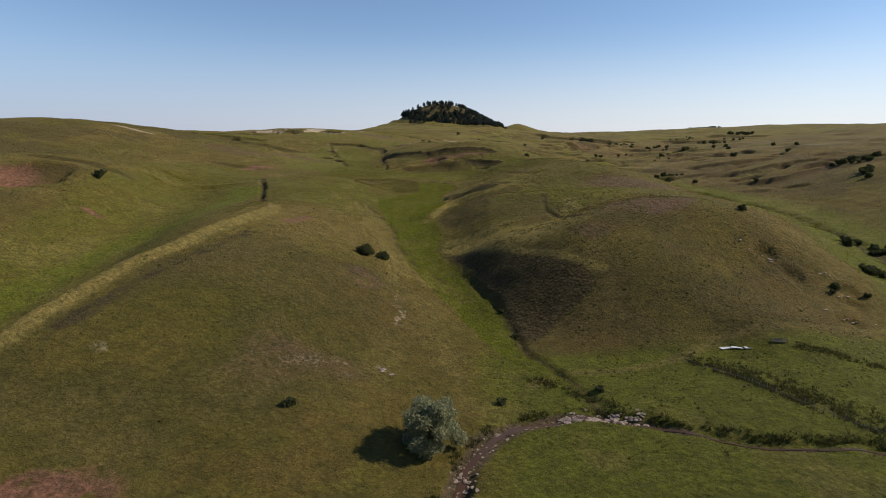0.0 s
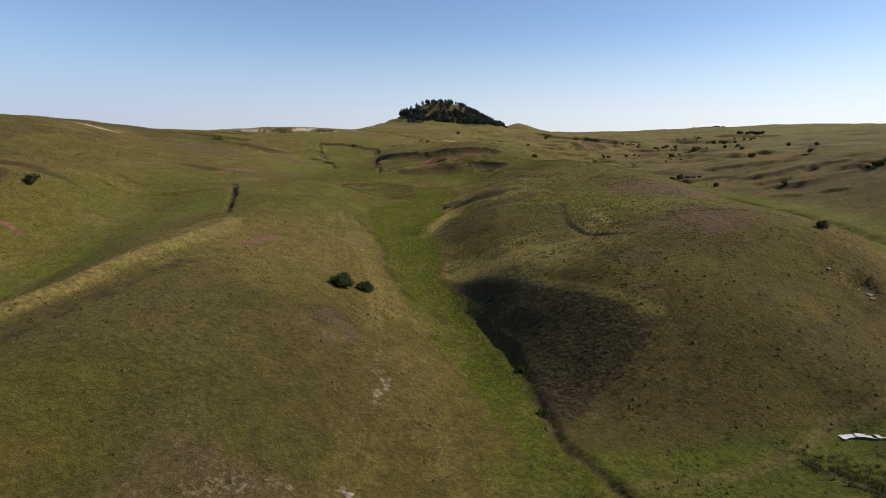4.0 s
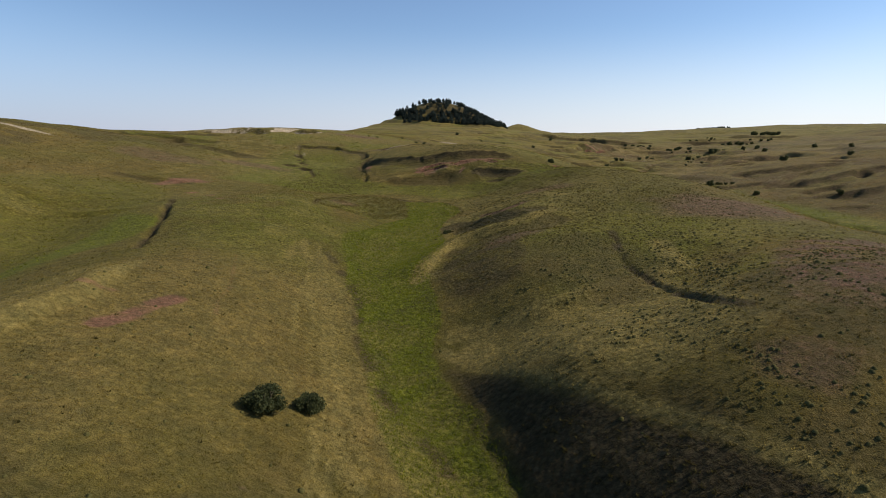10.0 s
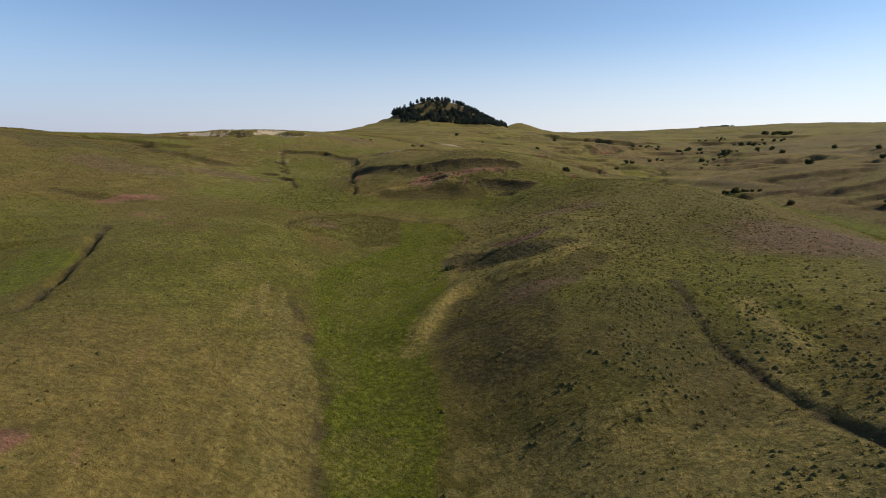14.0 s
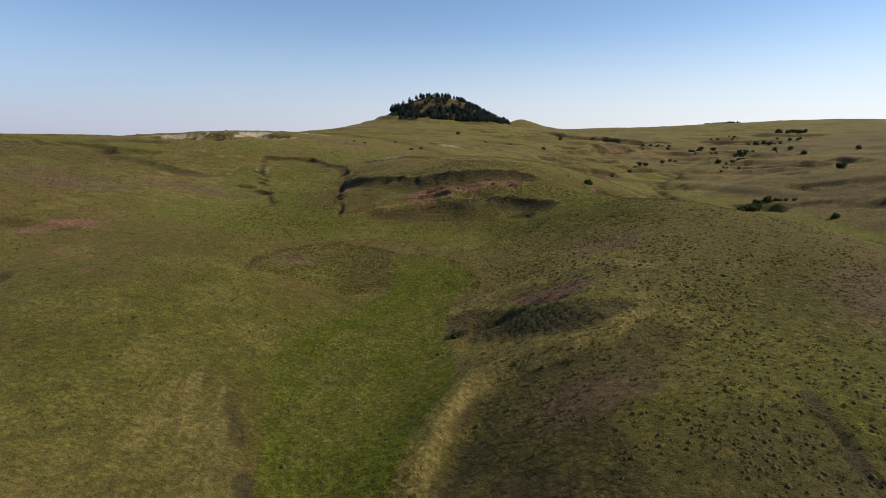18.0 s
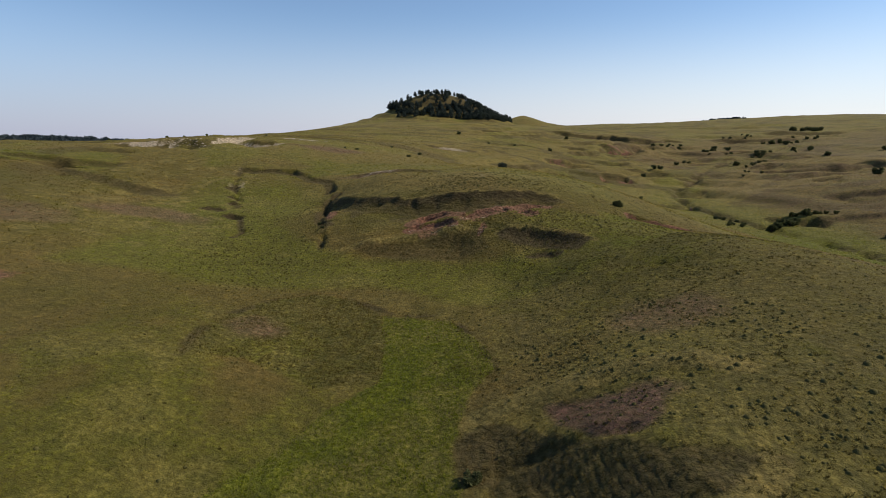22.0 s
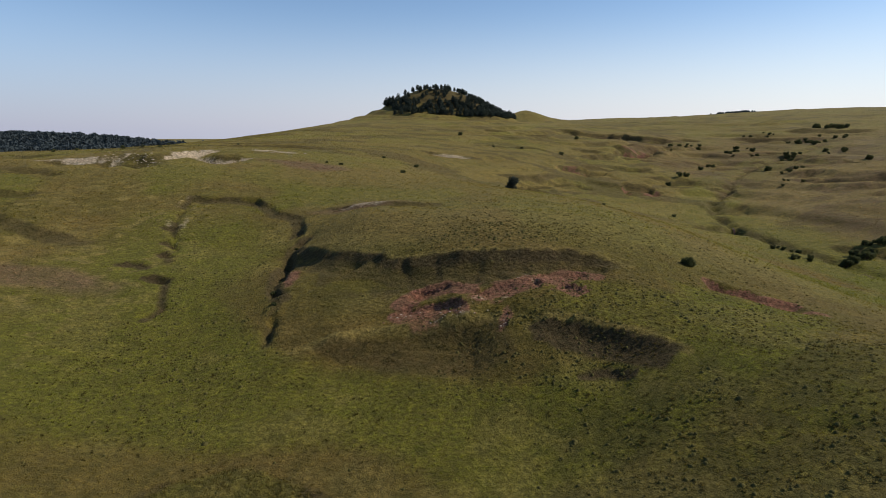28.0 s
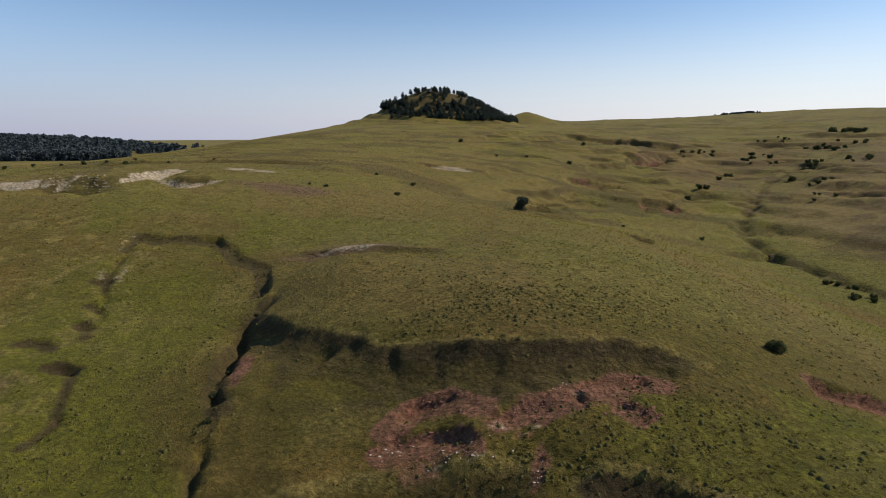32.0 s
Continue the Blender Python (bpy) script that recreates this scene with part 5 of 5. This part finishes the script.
# ---- far woods, each one mass of trees ----
def wood(name, label, spots, height, rng, leaf):
    co = []
    for x, y in spots:
        z = ground_z(x, y)
        h = height * rng.uniform(0.7, 1.15)
        c = np.array([x, y, z])
        n = 32
        d = rng.normal(size=(n, 3))
        d /= np.linalg.norm(d, axis=1, keepdims=True)
        k = rng.random(n)
        p = c + np.stack([d[:, 0] * h * 0.36 * (1.05 - 0.8 * k), d[:, 1] * h * 0.36 * (1.05 - 0.8 * k), h * (0.05 + 0.95 * k)], 1)
        a, b = rng.normal(size=(n, 3)), rng.normal(size=(n, 3))
        a /= np.linalg.norm(a, axis=1, keepdims=True)
        b /= np.linalg.norm(b, axis=1, keepdims=True)
        co.append(np.stack([p - a * leaf, p + b * leaf, p + a * leaf, p - b * leaf], 1).reshape(-1, 3))
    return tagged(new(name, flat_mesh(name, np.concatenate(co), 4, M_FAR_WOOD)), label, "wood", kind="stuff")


rng_w = np.random.default_rng(21)
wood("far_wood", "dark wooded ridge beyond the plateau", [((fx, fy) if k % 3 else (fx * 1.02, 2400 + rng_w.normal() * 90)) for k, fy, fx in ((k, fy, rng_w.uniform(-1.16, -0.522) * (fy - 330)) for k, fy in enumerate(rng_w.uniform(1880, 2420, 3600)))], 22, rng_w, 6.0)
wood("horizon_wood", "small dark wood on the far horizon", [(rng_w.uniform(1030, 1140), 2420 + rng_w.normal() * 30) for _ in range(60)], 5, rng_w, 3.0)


# ---- the stream: water, stones, banks ----
def ribbon(name, path, half, mat, lift, sway, seed):
    path = wavy(path, 1.5, sway, seed)
    verts, faces = [], []
    for k, (x, y) in enumerate(path):
        x0, y0 = path[max(k - 1, 0)]
        x1, y1 = path[min(k + 1, len(path) - 1)]
        d = Vector((x1 - x0, y1 - y0)).normalized()
        w = half * (0.8 + 0.5 * noise.noise((x * 0.2, y * 0.2, 4))) * (0.5 if 45 < x < 170 else 1.6 if x < 22 else 1.0)
        z = min(ground_z(x, y), ground_z(x + d.y * w * 0.4, y - d.x * w * 0.4)) + lift
        verts += [(x - d.y * w, y + d.x * w, z), (x + d.y * w, y - d.x * w, z)]
        if k:
            i = 2 * k
            faces.append((i - 2, i - 1, i + 1, i))
    return mesh_of(name, verts, faces, mat, True)


tagged(new("stream_water", ribbon("stream_water", STREAM, 0.5, M_WATER, 0.10, 0.8, 2)), "shallow brown stream between low grassy banks", "stream", kind="structure")
tagged(new("valley_brook_water", ribbon("valley_brook_water", [(182, 628), (184, 636), (187, 648), (189, 660)], 0.6, M_WATER, 0.5, 1.5, 9)), "narrow brook along the floor of the side valley", "stream", kind="structure")


def stone_mesh(seed, mat):
    rng = np.random.default_rng(seed)
    bm = bmesh.new()
    for _ in range(16):
        d = Vector(rng.normal(size=3)).normalized()
        bm.verts.new((d.x * rng.uniform(0.7, 1.25), d.y * rng.uniform(0.7, 1.25), d.z * rng.uniform(0.25, 0.6)))
    hull = bmesh.ops.convex_hull(bm, input=bm.verts[:])
    bmesh.ops.delete(bm, geom=[g for g in hull["geom_interior"] if isinstance(g, bmesh.types.BMVert)], context="VERTS")
    me = bpy.data.meshes.new("stone")
    bm.to_mesh(me)
    bm.free()
    me.materials.append(mat)
    return me


STONES = [stone_mesh(k, M_STONE) for k in range(6)]
CLODS = [stone_mesh(k + 5, M_RED_STONE) for k in range(3)]
MARLS = [stone_mesh(k + 9, M_PALE_STONE) for k in range(3)]


def scatter(meshes, name, label, category, group, places, low, high, seed):
    r = random.Random(seed)
    for x, y in places:
        s = r.uniform(low, high)
        ob = new(name, meshes[r.randrange(len(meshes))])
        ob.matrix_world = Matrix.LocRotScale((x, y, ground_z(x, y) + 0.12 * s), Euler((0, 0, r.uniform(0, 6.28))), (s, s * r.uniform(0.5, 1.4), s * r.uniform(0.3, 0.8)))
        tagged(ob, label, category, group)


rs = random.Random(3)
line = wavy(STREAM[2:12], 0.6, 0.8, 2)
scatter(STONES, "stream_stone", "pale weathered stone on the bed of the stream", "stone", "stream stones", [(p[0] + rs.gauss(0, 1.0), p[1] + rs.gauss(0, 0.8)) for p in rs.choices(line[:60], k=150) + rs.sample(line, 40)], 0.07, 0.32, 4)
scatter(STONES, "stream_stone", "pale flat slab in the bend of the stream", "stone", "stream slabs", [(30.5 + rs.uniform(-8, 8), 98.9 + rs.gauss(0, 1.0)) for _ in range(150)] + [(4 + rs.gauss(0, 1.5), 78 + rs.gauss(0, 3)) for _ in range(25)], 0.12, 0.75, 5)
scatter(STONES, "slope_stone", "grey stone lying in the grass", "stone", "slope stones", [(-11.8 + rs.gauss(0, 0.8), 111.2 + rs.gauss(0, 0.6)) for _ in range(7)] + [(120 + rs.gauss(0, 4), 164 + rs.gauss(0, 3)) for _ in range(18)] + [(114 + rs.gauss(0, 2), 152 + rs.gauss(0, 1.5)) for _ in range(10)] + [(103 + rs.gauss(0, 4), 177 + rs.gauss(0, 2)) for _ in range(10)], 0.2, 0.8, 6)
CLAY_SPOTS = ((-1, 435, 3, 1.5, 30), (-4, 427.5, 5, 1.4, 44), (15.5, 433, 3, 1.0, 24), (29, 436, 2.2, 1.8, 24), (76, 442, 9, 1.6, 46), (-42.5, 459, 1.0, 5, 22))
for cx, cy, sx, sy, n in CLAY_SPOTS:
    scatter(CLODS, "clay_clod", "clod of broken red clay on the slumped bank", "clod", "red clay clods", [(cx + rs.gauss(0, sx), cy + rs.gauss(0, sy)) for _ in range(n // 2)], 0.10, 0.32, int(cx) + 60)
for k, (line, fall) in enumerate(SLIP_WALLS):
    scatter(CLODS, "clay_block", "blocky lump of red clay slumped below the wall", "clod", "red clay blocks", [(px + rs.gauss(0.3, 0.8), py - abs(rs.gauss(0.6, 0.9))) for px, py in rs.choices(wavy(line, 0.5, 0.8, 20 + k), k=18)], 0.14, 0.42, 90 + k)
scatter(MARLS, "marl_block", "pale marl block lying in the slumped clay", "stone", "pale blocks in the slip", [(1 + rs.gauss(0, 3.5), 424.5 + rs.gauss(0, 1.2)) for _ in range(26)] + [(-9 + rs.gauss(0, 2), 428.5 + rs.gauss(0, 1)) for _ in range(12)] + [(13 + rs.gauss(0, 0.6), 420 + rs.gauss(0, 1.6)) for _ in range(8)] + [(19 + rs.gauss(0, 0.8), 436 + rs.gauss(0, 0.8)) for _ in range(6)], 0.10, 0.28, 71)
scatter(MARLS, "marl_block", "pale marl block broken from the bank", "stone", "pale marl blocks", [(-155 + rs.gauss(0, 11), 604 + rs.gauss(0, 3)) for _ in range(70)] + [(-96 + rs.gauss(0, 8), 645 + rs.gauss(0, 4)) for _ in range(30)], 0.25, 0.8, 70)


# ---- the weedy fence line on the floodplain ----
FENCE = [(57, 124), (61, 119), (65, 111.5), (69, 103), (73, 95), (78, 88), (86, 80)]
fence = thing("fence", "old stake fence overgrown with tall weeds", "fence", 57, 124, z=0)
stake = joined("post", [limb([(0, 0, -0.3), (0.03, 0, 0.8), (0.0, 0.04, 1.7)], [0.07, 0.06, 0.05], 6)], M_WOOD)
f_inv = fence.matrix_world.inverted()
posts = []
for k, (x, y) in enumerate(wavy(FENCE, 1.7, 0.4, 6)):
    ob = part("post", stake, fence)
    ob.matrix_local = f_inv @ Matrix.LocRotScale((x, y, ground_z(x, y)), Euler((rs.uniform(-0.12, 0.12), rs.uniform(-0.12, 0.12), rs.uniform(0, 6))), (1, 1, rs.uniform(0.7, 1.15)))
    posts.append((x, y))
for (x0, y0), (x1, y1) in zip(posts[::2], posts[2::2]):
    a, b = Vector((x0, y0, ground_z(x0, y0) + 0.9)), Vector((x1, y1, ground_z(x1, y1) + 0.75))
    ob = part("rail", joined("rail", [limb([a, (a + b) / 2 - Vector((0, 0, 0.06)), b], [0.045, 0.05, 0.04], 5)], M_WOOD), fence)
    ob.matrix_local = f_inv


# ---- the pale sheeting and the wooden feeding rack beside it ----
def sheeting(x, y):
    ob = thing("roofing_sheets", "pale crumpled sheeting laid out flat on the grass", "sheeting", x, y, scale=1.15)
    for k in range(3):
        verts, faces = [], []
        n, w = 14, 1.9
        for i in range(n + 1):
            for j in range(5):
                u, v = 3.1 * i / n, w * (j / 4 - 0.5)
                verts.append((u, v + 0.15 * math.sin(u * 1.3 + k), 0.10 + 0.09 * noise.noise((u * 1.4, v * 2, k * 5.0)) + 0.05 * math.cos(j * 3.14)))
        m = len(verts)
        verts += [(a, b, c - 0.03) for a, b, c in verts]
        for i in range(n):
            for j in range(4):
                p = i * 5 + j
                faces += [(p, p + 5, p + 6, p + 1), (m + p, m + p + 1, m + p + 6, m + p + 5)]
        for i in range(n):
            for j in (0, 4):
                p = i * 5 + j
                faces.append((p, p + 5, m + p + 5, m + p) if j else (p + 5, p, m + p, m + p + 5))
        sheet = part("sheet", mesh_of("sheet", verts, faces, M_SHEET, True), ob)
        lx, ly = k * 2.5, 0.45 * math.sin(k * 2.1)
        sheet.matrix_local = pose(lx, ly, ground_z(x + lx, y + ly) - ground_z(x, y) + 0.05 * k, 0, 0, (14, -10, 8)[k])
    return ob


sheeting(68.6, 132.4)


def box(sx, sy, sz, bevel=0.02):
    bm = bmesh.new()
    bmesh.ops.create_cube(bm, size=1.0)
    bmesh.ops.scale(bm, vec=(sx, sy, sz), verts=bm.verts)
    bmesh.ops.bevel(bm, geom=bm.edges[:], offset=bevel, segments=1, affect="EDGES")
    return bm


def plank(name, sx, sy, sz, mat, parent, m):
    bm = box(sx, sy, sz)
    me = bpy.data.meshes.new(name)
    bm.to_mesh(me)
    bm.free()
    me.materials.append(mat)
    ob = part(name, me, parent)
    ob.matrix_local = m
    return ob


rack = thing("feeding_rack", "dark weathered wooden feeding rack standing on the grass", "rack", 82.5, 131.6, turn=-12, scale=0.8)
for k in range(4):
    for side in (-0.55, 0.55):
        plank("post", 0.12, 0.12, 1.3, M_WOOD, rack, pose(-2.1 + 1.4 * k, side, 0.5))
for side in (-0.55, 0.55):
    for h in (0.35, 0.7, 1.05):
        plank("rail", 4.5, 0.05, 0.16, M_WOOD, rack, pose(0, side * 1.1, h))
for k in range(6):
    plank("floor_board", 0.6, 1.0, 0.05, M_WOOD, rack, pose(-1.8 + 0.72 * k, 0, 0.42))


# ---- tussocks, tall bog grass, weeds and straw ----
def blades(name, label, x, y, height, spread, count, width, mat, seed, category="grass"):
    """At each place a clump of upright blades with three corners each."""
    rng = np.random.default_rng(seed)
    n = len(x)
    z = ground_zs(x, y)
    c = np.stack([x, y, z - 0.05], 1)[:, None]
    t = rng.random((n, count)) * 2 * math.pi
    rad = spread[:, None] * np.sqrt(rng.random((n, count)))
    foot = c + np.stack([np.cos(t) * rad * 0.6, np.sin(t) * rad * 0.6, np.zeros((n, count))], 2)
    h = height[:, None] * (0.55 + 0.6 * rng.random((n, count)))
    tip = foot + np.stack([np.cos(t) * rad * 0.9, np.sin(t) * rad * 0.9, h], 2)
    a = rng.random((n, count)) * math.pi
    w = width[:, None] * (0.7 + 0.6 * rng.random((n, count)))
    off = np.stack([np.cos(a) * w, np.sin(a) * w, np.zeros((n, count))], 2)
    co = np.stack([foot - off, foot + off, tip], 2)
    return tagged(new(name, flat_mesh(name, co, 3, mat)), label, category, kind="stuff")


def strewn(rng, count, x0, x1, y0, y1, chance):
    x, y = rng.uniform(x0, x1, count), rng.uniform(y0, y1, count)
    keep = rng.random(count) < chance(x, y)
    return x[keep], y[keep]


rg = np.random.default_rng(77)
# rounded hummocks, old ant hills grown over with grass
def hummocks(name, label, x, y, radius, seed):
    rng = np.random.default_rng(seed)
    n, ring = len(x), 7
    t = np.arange(ring) * 2 * math.pi / ring
    verts, tris = [], []
    z = ground_zs(x, y)
    for level, (f, h) in enumerate(((1.0, -0.12), (0.72, 0.40), (0.34, 0.66))):
        r = radius[:, None] * f * (0.85 + 0.3 * rng.random((n, ring)))
        verts.append(np.stack([x[:, None] + np.cos(t) * r, y[:, None] + np.sin(t) * r, z[:, None] + radius[:, None] * h * (0.8 + 0.4 * rng.random((n, ring)))], 2))
    verts.append(np.stack([x, y, z + radius * 0.72], 1)[:, None])
    co = np.concatenate(verts, 1)
    per = 3 * ring + 1
    for k in range(ring):
        j = (k + 1) % ring
        tris += [(k, j, ring + j), (k, ring + j, ring + k), (ring + k, ring + j, 2 * ring + j), (ring + k, 2 * ring + j, 2 * ring + k), (2 * ring + k, 2 * ring + j, 3 * ring)]
    idx = (np.array(tris)[None] + (np.arange(n) * per)[:, None, None]).reshape(-1).astype(np.int32)
    me = bpy.data.meshes.new(name)
    me.vertices.add(n * per)
    me.vertices.foreach_set("co", co.astype(np.float32).ravel())
    me.loops.add(len(idx))
    me.loops.foreach_set("vertex_index", idx)
    me.polygons.add(len(idx) // 3)
    me.polygons.foreach_set("loop_start", np.arange(0, len(idx), 3, dtype=np.int32))
    me.polygons.foreach_set("use_smooth", np.ones(len(idx) // 3, bool))
    me.update(calc_edges=True)
    me.materials.append(M_HUMMOCK)
    return tagged(new(name, me), label, "hummocks", kind="stuff")


def hummock_chance(x, y):
    c = 0.8 * spot(x, y, 62, 232, 30, 40) + 0.9 * spot(x, y, 30, 222, 14, 26) + 0.5 * spot(x, y, 30, 255, 22, 30) + 0.9 * spot(x, y, 44, 176, 9, 8) + 1.6 * spot(x, y, 18, 472, 34, 20) + 0.35 * spot(x, y, 50, 412, 40, 26) + 0.3 * spot(x, y, 55, 350, 40, 40)
    c = c + 0.5 * spot(x, y, -58, 440, 28, 50) + 0.5 * spot(x, y, 20, 425, 40, 26) + 0.35 * spot(x, y, 66, 300, 40, 60) + 0.12 * ease(x / 30) + 0.06
    return np.clip(c, 0, 1) * ease((fractal(x, y, 11, 3, 66) - 0.44) / 0.12) * (1 - in_valley(x, y, 12, 4))


hx, hy = strewn(rg, 46000, -90, 112, 100, 520, hummock_chance)
hummocks("hummocks", "small rounded grassy hummocks dotted over the slopes", hx, hy, 0.13 + 0.30 * rg.random(len(hx)) ** 1.8, 15)
def mound_chance(x, y):
    c = 0.55 * area(x, y, [(47, 251), (57, 262), (71, 268), (86, 283), (92, 262), (80, 244), (71, 225), (56, 212), (50, 226)], 6, 6, 31) + 0.45 * area(x, y, [(20, 243), (30, 244), (33, 236), (33, 226), (22, 222), (30, 205), (16, 212)], 4, 4, 32)
    c = c + 0.8 * area(x, y, [(-9, 456), (-3.5, 467), (7, 473), (23, 471), (35, 464), (30, 450), (8, 450)], 3, 4, 33) + 0.35 * area(x, y, [(10, 342), (17, 349), (30, 353), (60, 352), (75, 320), (60, 300), (44, 306)], 6, 5, 34) + 0.3 * area(x, y, [(26, 424), (43, 430), (60, 436), (75, 425), (56, 405)], 4, 4, 35)
    return np.clip(c + 0.1 * spot(x, y, 70, 180, 24, 30) + 0.2 * spot(x, y, -60, 440, 20, 50) + 0.012, 0, 1)


mx, my = strewn(rg, 13000, -90, 112, 130, 500, mound_chance)
hummocks("old_anthills", "dark grassy anthill mounds dotted over the pasture", mx, my, 0.26 + 0.36 * rg.random(len(mx)) ** 2, 16)
# dark tussocks on the heath hills and the landslip
CLUMP = lambda x, y: ease((fractal(x, y, 14, 3, 61) - 0.42) / 0.16)


def tussock_chance(x, y):
    c = 0.25 * spot(x, y, 60, 245, 40, 62) + 0.9 * spot(x, y, 24, 166, 17, 30, 20) + 0.5 * spot(x, y, 55, 340, 45, 70) + 0.5 * spot(x, y, 12, 472, 40, 20) + 0.35 * spot(x, y, 50, 410, 40, 30)
    c = c + 0.30 * spot(x, y, -40, 410, 60, 30) + 0.25 * spot(x, y, 60, 150, 30, 16) + 0.5 * spot(x, y, 18, 276, 20, 18) + 0.03 + 0.10 * ease(x / 20)
    return np.clip(c, 0, 1) * (0.25 + 0.75 * CLUMP(x, y)) * (1 - in_valley(x, y, 9, 3))


x, y = strewn(rg, 80000, -100, 112, 84, 520, tussock_chance)
s = rg.random(len(x)) ** 2
blades("tussocks", "dark grass tussocks dotted over the slopes", x, y, 0.20 + 0.25 * s, 0.18 + 0.26 * s, 9, 0.06 + 0.07 * s, M_TUFT, 5)
# bog grass on the valley floor
x, y = strewn(rg, 90000, -60, 40, 105, 395, lambda x, y: np.clip(area(x, y, VALLEY_FLOOR, 1.2, 2.6), 0, 1))
blades("bog_grass", "lush bright green grass on the wet valley floor", x, y, 0.20 + 0.32 * rg.random(len(x)), 0.20 + 0.2 * rg.random(len(x)), 4, 0.04 + 0.04 * rg.random(len(x)), M_REED, 6)
# taller olive sedge on the bog, and a dark rank rim round it
x, y = strewn(rg, 14000, -60, 14, 325, 395, lambda x, y: np.clip(0.8 * area(x, y, BOG, 1.5, 3.0, 3) * ease((fractal(x, y, 4, 3, 140) - 0.38) / 0.1) + 0.5 * band(x, y, BOG_EDGE, 0.6, 1.0) * ease((fractal(x, y, 6, 3, 141) - 0.42) / 0.1), 0, 1))
blades("bog_sedge", "tall brownish sedge standing on the bog", x, y, 0.25 + 0.35 * rg.random(len(x)), 0.25 + 0.25 * rg.random(len(x)), 4, 0.04 + 0.05 * rg.random(len(x)), M_SEDGE, 9, "sedge")
# straw-coloured grass on the drier slopes
x, y = strewn(rg, 50000, -105, 112, 84, 500, lambda x, y: 0.12 + 0.6 * spot(x, y, -30, 220, 18, 70, 8))
blades("dry_grass", "thin dry straw-coloured grass on the slopes", x, y, 0.15 + 0.25 * rg.random(len(x)), 0.2 + 0.2 * rg.random(len(x)), 3, 0.03 + 0.03 * rg.random(len(x)), M_STRAW, 7)
# tall weeds along the fence and the stream
weeds_x, weeds_y = [], []
for px, py in wavy(FENCE, 0.25, 0.5, 6):
    for _ in range(20):
        weeds_x.append(px + abs(rs.gauss(0, 4.5)) - 0.4)
        weeds_y.append(py + abs(rs.gauss(0, 3.2)) - 0.4)
for px, py in wavy([(86, 130), (92, 127), (99, 121), (108, 114)], 0.3, 0.6, 7) + wavy([(20, 116), (26, 111), (31, 106), (34, 103)], 0.3, 0.6, 7):
    for _ in range(8):
        weeds_x.append(px + rs.gauss(0, 1.3))
        weeds_y.append(py + rs.gauss(0, 0.9))
for px, py in wavy(STREAM[7:14], 0.25, 0.8, 2):
    for _ in range(5):
        weeds_x.append(px + rs.gauss(0, 0.6))
        weeds_y.append(py + 1.5 + abs(rs.gauss(0, 1.1)))
for px, py in wavy(STREAM[1:8], 0.3, 0.8, 2):
    for _ in range(4):
        weeds_x.append(px + rs.gauss(0, 0.5) - 1.6)
        weeds_y.append(py + 1.6 + abs(rs.gauss(0, 0.8)))
x, y = np.array(weeds_x), np.array(weeds_y)
keep = fractal(x, y, 3.0, 3, 99) > np.where(y > 102, 0.36, 0.44)
x, y = x[keep], y[keep]
blades("weeds", "tall dark weeds along the old fence", x, y, 0.15 + 0.80 * rg.random(len(x)) ** 2.2, 0.25 + 0.25 * rg.random(len(x)), 7, 0.04 + 0.05 * rg.random(len(x)), M_WEED, 8, "weeds")


# short pasture grass over the whole corridor, in the ground's colours made brighter
def pasture(name, label, count, x0, x1, y0, y1, height, seed, fade, broad=1.0):
    rng = np.random.default_rng(seed)
    x, y = rng.uniform(x0, x1, count), rng.uniform(y0, y1, count)
    bare = covers(x, y)
    rim = np.minimum.reduce([x - x0, x1 - x])
    keep = (bare["pale"] < 0.35) & (bare["clay"] < 0.4) & (bare["wet"] < 0.3) & (rng.random(count) < ease(rim / 40) * ease((y1 - y) / fade))
    x, y = x[keep], y[keep]
    n = len(x)
    ob = blades(name, label, x, y, height * (0.6 + 0.8 * rng.random(n)), broad * (0.16 + 0.22 * rng.random(n)), 3, broad * (0.04 + 0.06 * rng.random(n)), M_BLADE, seed)
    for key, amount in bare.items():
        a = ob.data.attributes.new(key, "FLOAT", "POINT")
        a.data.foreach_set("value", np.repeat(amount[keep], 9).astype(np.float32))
    return ob


pasture("near_pasture_grass", "short olive pasture grass on the valley slopes", 210000, -104, 112, 70, 300, 0.20, 91, 4, 0.95)
pasture("far_pasture_grass", "short olive pasture grass below the landslip", 130000, -104, 112, 300, 500, 0.22, 92, 90, 1.0)
pasture("upland_pasture_grass", "olive grass on the uplands beyond the landslip", 110000, -300, 460, 490, 1250, 0.42, 93, 300, 3.0)
pasture("side_valley_grass", "olive grass on the slopes of the side valley", 36000, 100, 420, 130, 520, 0.36, 94, 20, 2.4)
pasture("left_vale_grass", "olive grass on the slopes beyond the crest", 30000, -290, -92, 60, 520, 0.36, 95, 20, 2.4)
